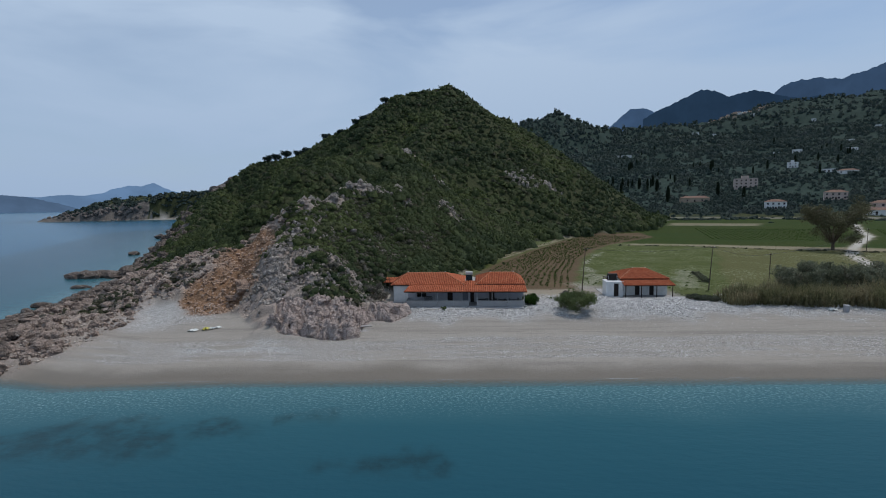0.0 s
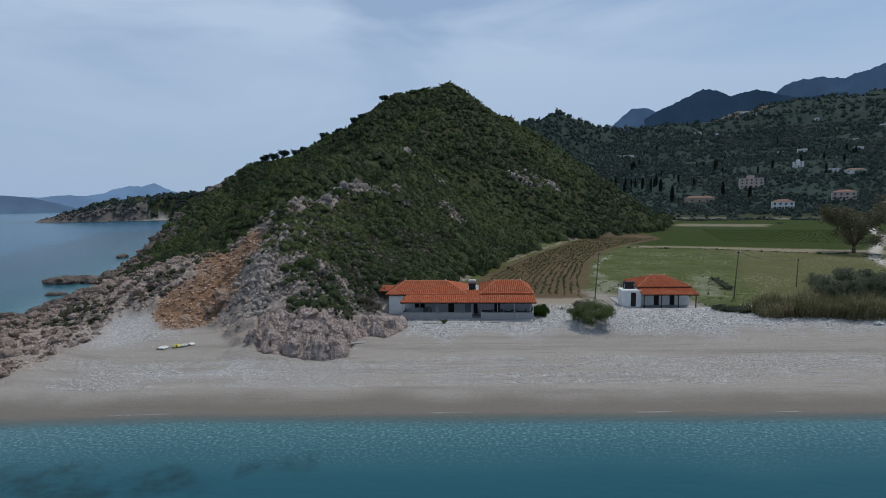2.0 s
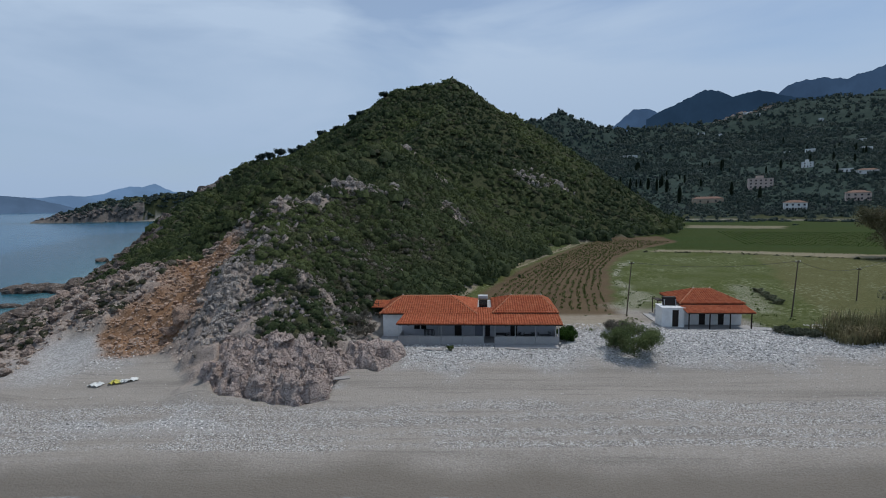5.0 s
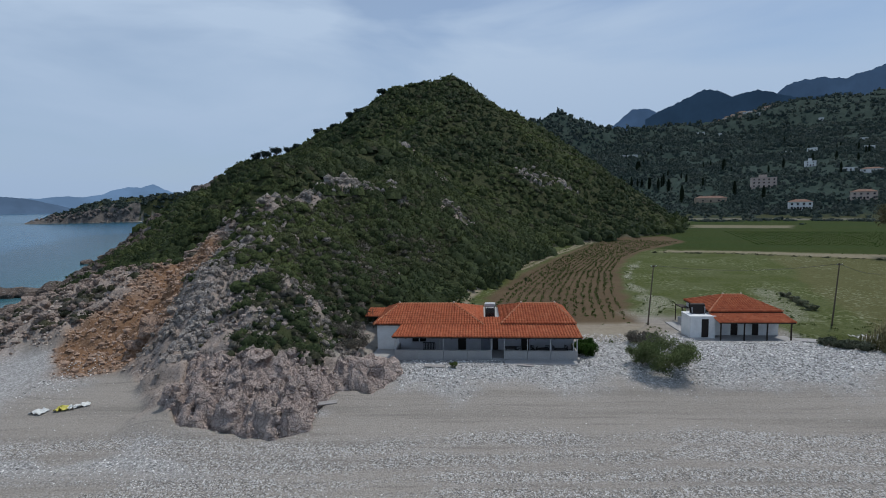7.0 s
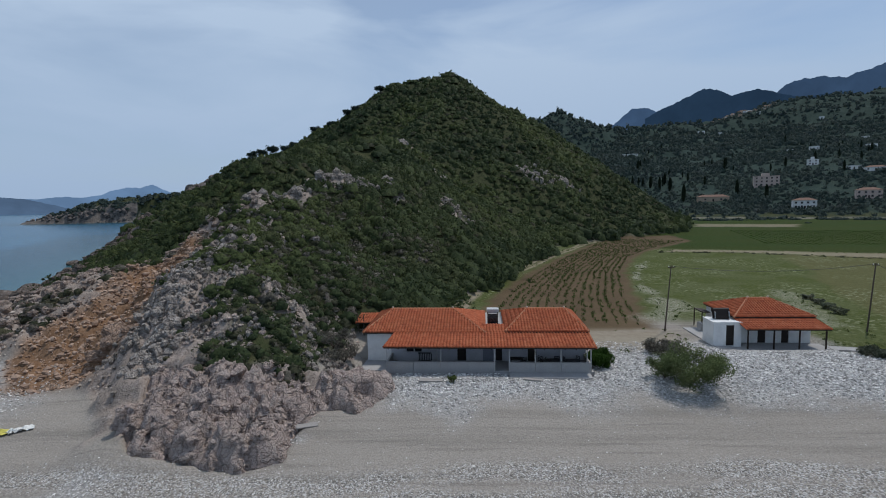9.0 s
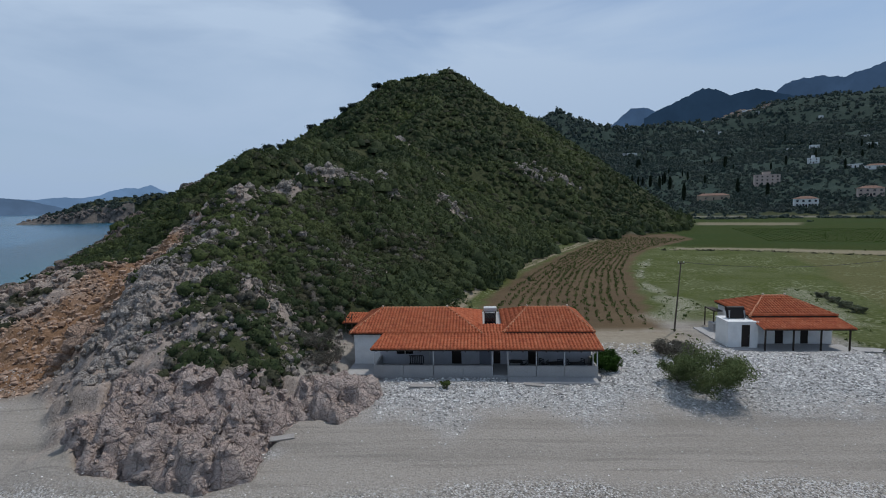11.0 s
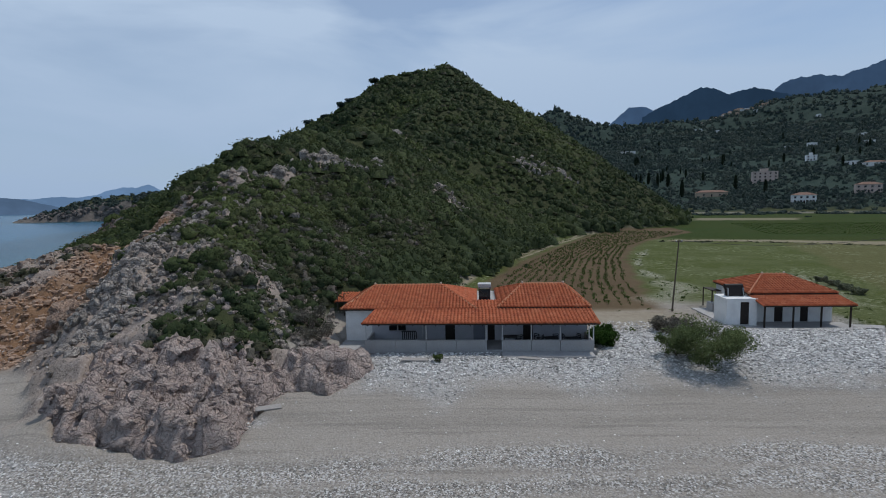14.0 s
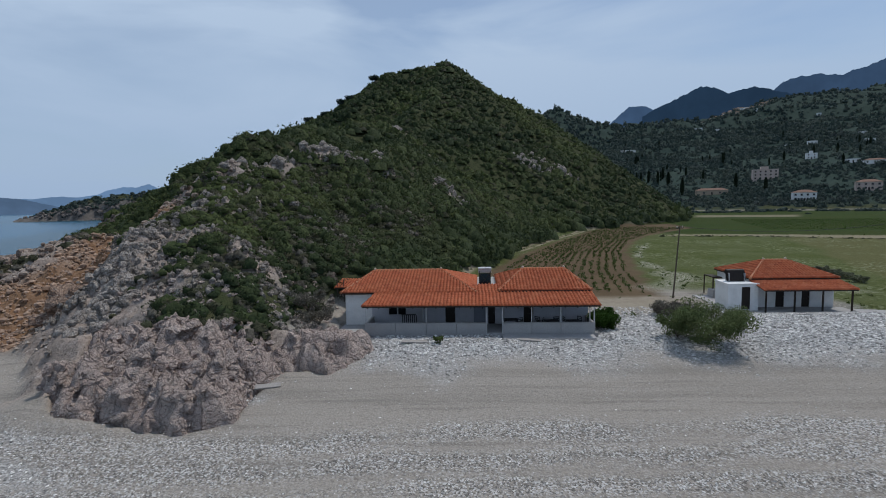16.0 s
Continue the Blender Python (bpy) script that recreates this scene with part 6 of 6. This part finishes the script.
# ---- the valley behind ----
def far_house(label, x, y, w, d, storeys, roof, wall_mat, turn, windows=3, group="", storey=3.0):
    """A farmhouse: walls, hipped or flat roof, a door and windows with their panes."""
    z = land_at(x, y) - .4
    ob = thing("farmhouse", label, "house", (0, 0, 0), group=group)
    h = storeys * storey + .4
    part("wall", box(-w / 2, w / 2, -d / 2, d / 2, -1.5, h, .02), wall_mat, ob)
    if roof == "hip":
        bm = bmesh.new()
        e, r, o = h + .05, min(w, d) * .22, .5
        lo = [bm.verts.new(p) for p in ((-w / 2 - o, -d / 2 - o, e), (w / 2 + o, -d / 2 - o, e), (w / 2 + o, d / 2 + o, e), (-w / 2 - o, d / 2 + o, e))]
        k = max(.3, w / 2 - d / 2)
        hi = [bm.verts.new((-k, 0, e + r)), bm.verts.new((k, 0, e + r))]
        for f in ((0, 1, 5, 4), (2, 3, 4, 5)):
            bm.faces.new([(lo + hi)[i] for i in f])
        for f in ((1, 2, 5), (3, 0, 4)):
            bm.faces.new([(lo + hi)[i] for i in f])
        bm.faces.new(lo[::-1])
        part("roof", bm, M_FARROOF, ob)
    else:
        part("roof", box(-w / 2 - .2, w / 2 + .2, -d / 2 - .2, d / 2 + .2, h, h + .3, .05), wall_mat, ob)
        if roof == "stepped":
            part("stair_tower", box(-w * .18, w * .12, -d * .3, d * .3, h + .3, h + 3.0, .05), wall_mat, ob)
    for s in range(storeys):
        for i in range(windows):
            a = -w / 2 + w * (i + .5) / windows
            q = part("window", box(a - .7, a + .7, -d / 2 - .06, -d / 2 + .02, s * storey + 1.0, s * storey + 2.5), M_GLASS, ob)
            part("sill", box(a - .8, a + .8, -d / 2 - .2, -d / 2, s * storey + .9, s * storey + 1.0), wall_mat, q)
    part("door", box(-.6, .6, -d / 2 - .08, -d / 2 + .02, 0, 2.2), M_DARKDOOR, ob)
    ob.matrix_basis = pose(x, y, z, 0, 0, turn)
    for c in ob.children:
        c.matrix_parent_inverse = Matrix()
    return ob


far_house("three-storey unfinished pale pink house on the slope", 281, 536, 21, 12, 3, "stepped", M_PINK, -22, 5, storey=3.2)
far_house("long low ochre farm building with clay roof", 214, 500, 26, 9, 1, "hip", M_OCHRE, -18, 2, storey=3.6)
far_house("white two-storey house among olive trees", 247, 424, 15, 9, 2, "hip", M_WHITE, -25, 4)
far_house("pale pink house with red roof among trees", 303, 437, 16, 9, 2, "hip", M_PINK, -30, 4)
far_house("white house with red roof beside the fields", 289, 375, 18, 9, 1, "hip", M_WHITE, -35, 3)
far_house("pink upper house with red roof beside the fields", 300, 384, 14, 9, 2, "hip", M_PINK, -35, 3)
far_house("long white building on the far slope", 306, 1065, 34, 10, 1, "flat", M_WHITE, -14, 5)
far_house("small white hill chapel between cypresses", 385, 630, 11, 7, 2, "stepped", M_WHITE, -28, 2)
far_house("small pale house on a terrace", 377, 556, 14, 8, 1, "flat", M_WHITE, -30, 2)
far_house("small pale house on a terrace", 381, 534, 17, 8, 1, "hip", M_WHITE, -30, 3)
far_house("pale farmhouse high on the slope", 676, 1612, 40, 12, 2, "flat", M_WHITE, -22, 4)
hamlet = far_house("pale stone village house on the mountainside", 953, 1912, 13, 10, 2, "hip", M_OCHRE, -26, 3, "mountain village houses", 4.0)
pale = far_house("white village house on the mountainside", 1000, 1880, 12, 10, 2, "flat", M_WHITE, -26, 3, "mountain village houses", 4.0)
rng = np.random.default_rng(12)
for n in range(95):
    q = rng.uniform()
    a, r = radians(20.5 + 8.8 * q), 2390 + 25 * rng.normal() - 60 * q
    x, y = r * math.sin(a), r * math.cos(a)
    copy_thing(hamlet if n % 3 else pale, pose(x, y, land_at(x, y) - 1.5, 0, 0, rng.uniform(-50, 10)) @ Matrix.Diagonal((1, 1, rng.uniform(.8, 1.3), 1)))
for x, y in ((905, 2560), (930, 2480), (1083, 1678), (760, 1650), (1040, 1500), (640, 1240), (820, 1330), (520, 900), (470, 760), (560, 780), (700, 980), (900, 1180)):
    copy_thing(pale, pose(x, y, land_at(x, y) - 1, 0, 0, rng.uniform(-50, 0)))


def cypress_mesh(seed):
    rng = np.random.default_rng(seed)
    n = 260
    h = rng.uniform(0, 1, n) ** .8
    a = rng.uniform(0, 6.283, n)
    r = .115 * np.sin(np.pi * np.clip(h * .93 + .07, 0, 1)) ** .6 * rng.uniform(.7, 1.1, n)
    p = np.stack([r * np.cos(a), r * np.sin(a), h], 1)
    u = np.stack([-np.sin(a), np.cos(a), 0 * a], 1) * .045
    w = np.stack([.25 * np.cos(a), .25 * np.sin(a), 1 + 0 * a], 1) * .06
    v = np.stack([p - u, p - w, p + u, p + w], 1).reshape(-1, 3)
    return np_mesh("crown", v, np.arange(len(v)).reshape(-1, 4), M_CYPRESS)


CYPRESS = [cypress_mesh(k) for k in range(4)]
for n in range(80):
    if n < 16:
        x, y = ((195, 652), (199, 648), (201, 628), (204, 634), (206, 612), (208, 618), (210, 592), (213, 598), (194, 515), (196, 520), (179, 689), (184, 684), (216, 630), (222, 640), (202, 600), (190, 660))[n]
        h = rng.uniform(10, 16)
    else:
        q = rng.uniform()
        a = radians(90 - rng.uniform(14, 36))
        r = 520 + 1100 * q
        x, y, h = r * math.cos(a), r * math.sin(a), rng.uniform(8, 15)
    ob = thing("cypress", "slender dark cypress tree on the valley slope", "tree", (0, 0, 0), group="cypress trees")
    mesh_part("crown", CYPRESS[n % 4], ob)
    part("trunk", rod((0, 0, -.05), (0, 0, .2), .02, .012, 6), M_TWIG, ob)
    ob.matrix_basis = pose(x, y, land_at(x, y) - .5, 0, 0, n * 40) @ Matrix.Diagonal((h, h, h, 1))

# woods and olive groves of the valley
rng = np.random.default_rng(33)
n = 20000
a, r = np.radians(90 - rng.uniform(-8, 41, n)), 430 * np.exp(rng.uniform(0, 1.85, n))
fx, fy = r * np.cos(a), r * np.sin(a)
w = zones(fx, fy)["far"]
dense = fbm(fx, fy, .012, 4, 61)
ok = (w > .4) & (rng.uniform(size=n) < np.clip((dense - .22) * 5, .25, 1)) & (fx > 60)
fx, fy, r = fx[ok], fy[ok], r[ok]
fr = rng.uniform(1.7, 4.0, len(fx)) * np.clip(r / 700, .8, 2.4)
far_kinds = []
for k in range(6):
    g = np.random.default_rng(200 + k)
    cv, cf = dome(g, .95, 6, 3)
    lv = leaf_cloud(g, 4, .44, .95, 3, .45).reshape(-1, 3)
    far_kinds.append((np.concatenate([cv, lv]), np.concatenate([cf, np.arange(len(lv)).reshape(-1, 4) + len(cv)])))
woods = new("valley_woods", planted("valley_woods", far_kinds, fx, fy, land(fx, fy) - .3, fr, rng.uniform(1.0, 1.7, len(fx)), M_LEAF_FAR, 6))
tagged(woods, "dark woods and olive groves on the valley slopes", "woods", kind="stuff")
# hedges and trees along the field ends
hx, hy = scatter(rng, 2600, 110, 420, 330, 470)
u = .4 * hx + .917 * hy - 440
ok = (np.abs(u + 6 + 8 * np.sin(hx * .05)) < 7) | ((np.abs(u + 62) < 2.5) & (hx > 190)) | ((np.abs(u + 100) < 1.6) & (hx > 150))
ok &= hill_over(hx, hy) < 12
hx, hy = hx[ok], hy[ok]
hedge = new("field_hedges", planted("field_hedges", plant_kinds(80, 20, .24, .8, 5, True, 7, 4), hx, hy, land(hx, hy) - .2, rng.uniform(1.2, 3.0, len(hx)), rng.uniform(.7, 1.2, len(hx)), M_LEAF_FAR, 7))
tagged(hedge, "green hedges and small trees along the field ends", "hedges", kind="stuff")
# the scrubby bank along the near side of the dry strip
bank = [(50, 174), (70, 169), (95, 153), (150, 130)]
hx, hy = [], []
for (a, b), (c, d) in zip(bank, bank[1:]):
    for q in np.arange(0, 1, 1.1 / math.hypot(c - a, d - b)):
        hx.append(a + (c - a) * q + rng.normal() * .5), hy.append(b + (d - b) * q + rng.normal() * .5)
hx, hy = np.array(hx), np.array(hy)
bank_scrub = new("bank_scrub", planted("bank_scrub", plant_kinds(88, 20, .25, .7, 4, True, 6, 3), hx, hy, land(hx, hy) - .15, rng.uniform(.35, 1.0, len(hx)) ** 1.5, rng.uniform(.7, 1.1, len(hx)), M_LEAF_OLIVE, 10))
tagged(bank_scrub, "low dark scrub along the bank between two fields", "scrub", kind="stuff")
# crop rows in the far fields
gx2, gy2 = [], []
for row in range(34):
    y0 = 196 + row * 2.6
    for s in np.arange(0, 95, 1.9):
        x = 92 + s + row * .8
        gx2.append(x), gy2.append(y0 - .30 * (x - 92))
gx2, gy2 = np.array(gx2), np.array(gy2)
ok = (hill_over(gx2, gy2) < .7) & (near_line(gx2, gy2, ROAD) > 6)
gx2, gy2 = gx2[ok], gy2[ok]
crop = new("crop_rows", planted("crop_rows", plant_kinds(85, 9, .4, .7, 4, False), gx2, gy2, land(gx2, gy2), rng.uniform(.22, .42, len(gx2)), np.full(len(gx2), 1.0), M_LEAF_BRIGHT, 8))
tagged(crop, "bright green crop rows in the far field", "crops", kind="stuff")
# pines and shrubs on the headland and the skyline of the hill
px2, py2 = rng.uniform(-610, -200, 4300), rng.uniform(630, 800, 4300)
ok = (hill_over(px2, py2) > 2.5) & (coast_distance(px2, py2) > 3 + 5 * (px2 < -400) * (fbm(px2, py2, .03, 3, 5) > .4))
px2, py2 = px2[ok], py2[ok]
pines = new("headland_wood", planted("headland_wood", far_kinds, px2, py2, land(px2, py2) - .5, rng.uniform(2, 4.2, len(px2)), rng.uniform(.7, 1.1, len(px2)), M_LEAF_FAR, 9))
tagged(pines, "dark evergreen wood covering the headland", "woods", kind="stuff")
for n, (x, y, s, h) in enumerate(((-75.6, 303, 2.2, 4.5), (-72, 305, 1.8, 3.4), (-100, 318, 2.4, 4), (-118, 330, 2.6, 4.2), (-126, 336, 2.6, 4.6), (-136, 339, 3, 5), (-144, 341, 2.6, 4.6), (-152, 343, 2.6, 4), (-88, 311, 2, 3.6), (-60, 316, 2.2, 3.6))):
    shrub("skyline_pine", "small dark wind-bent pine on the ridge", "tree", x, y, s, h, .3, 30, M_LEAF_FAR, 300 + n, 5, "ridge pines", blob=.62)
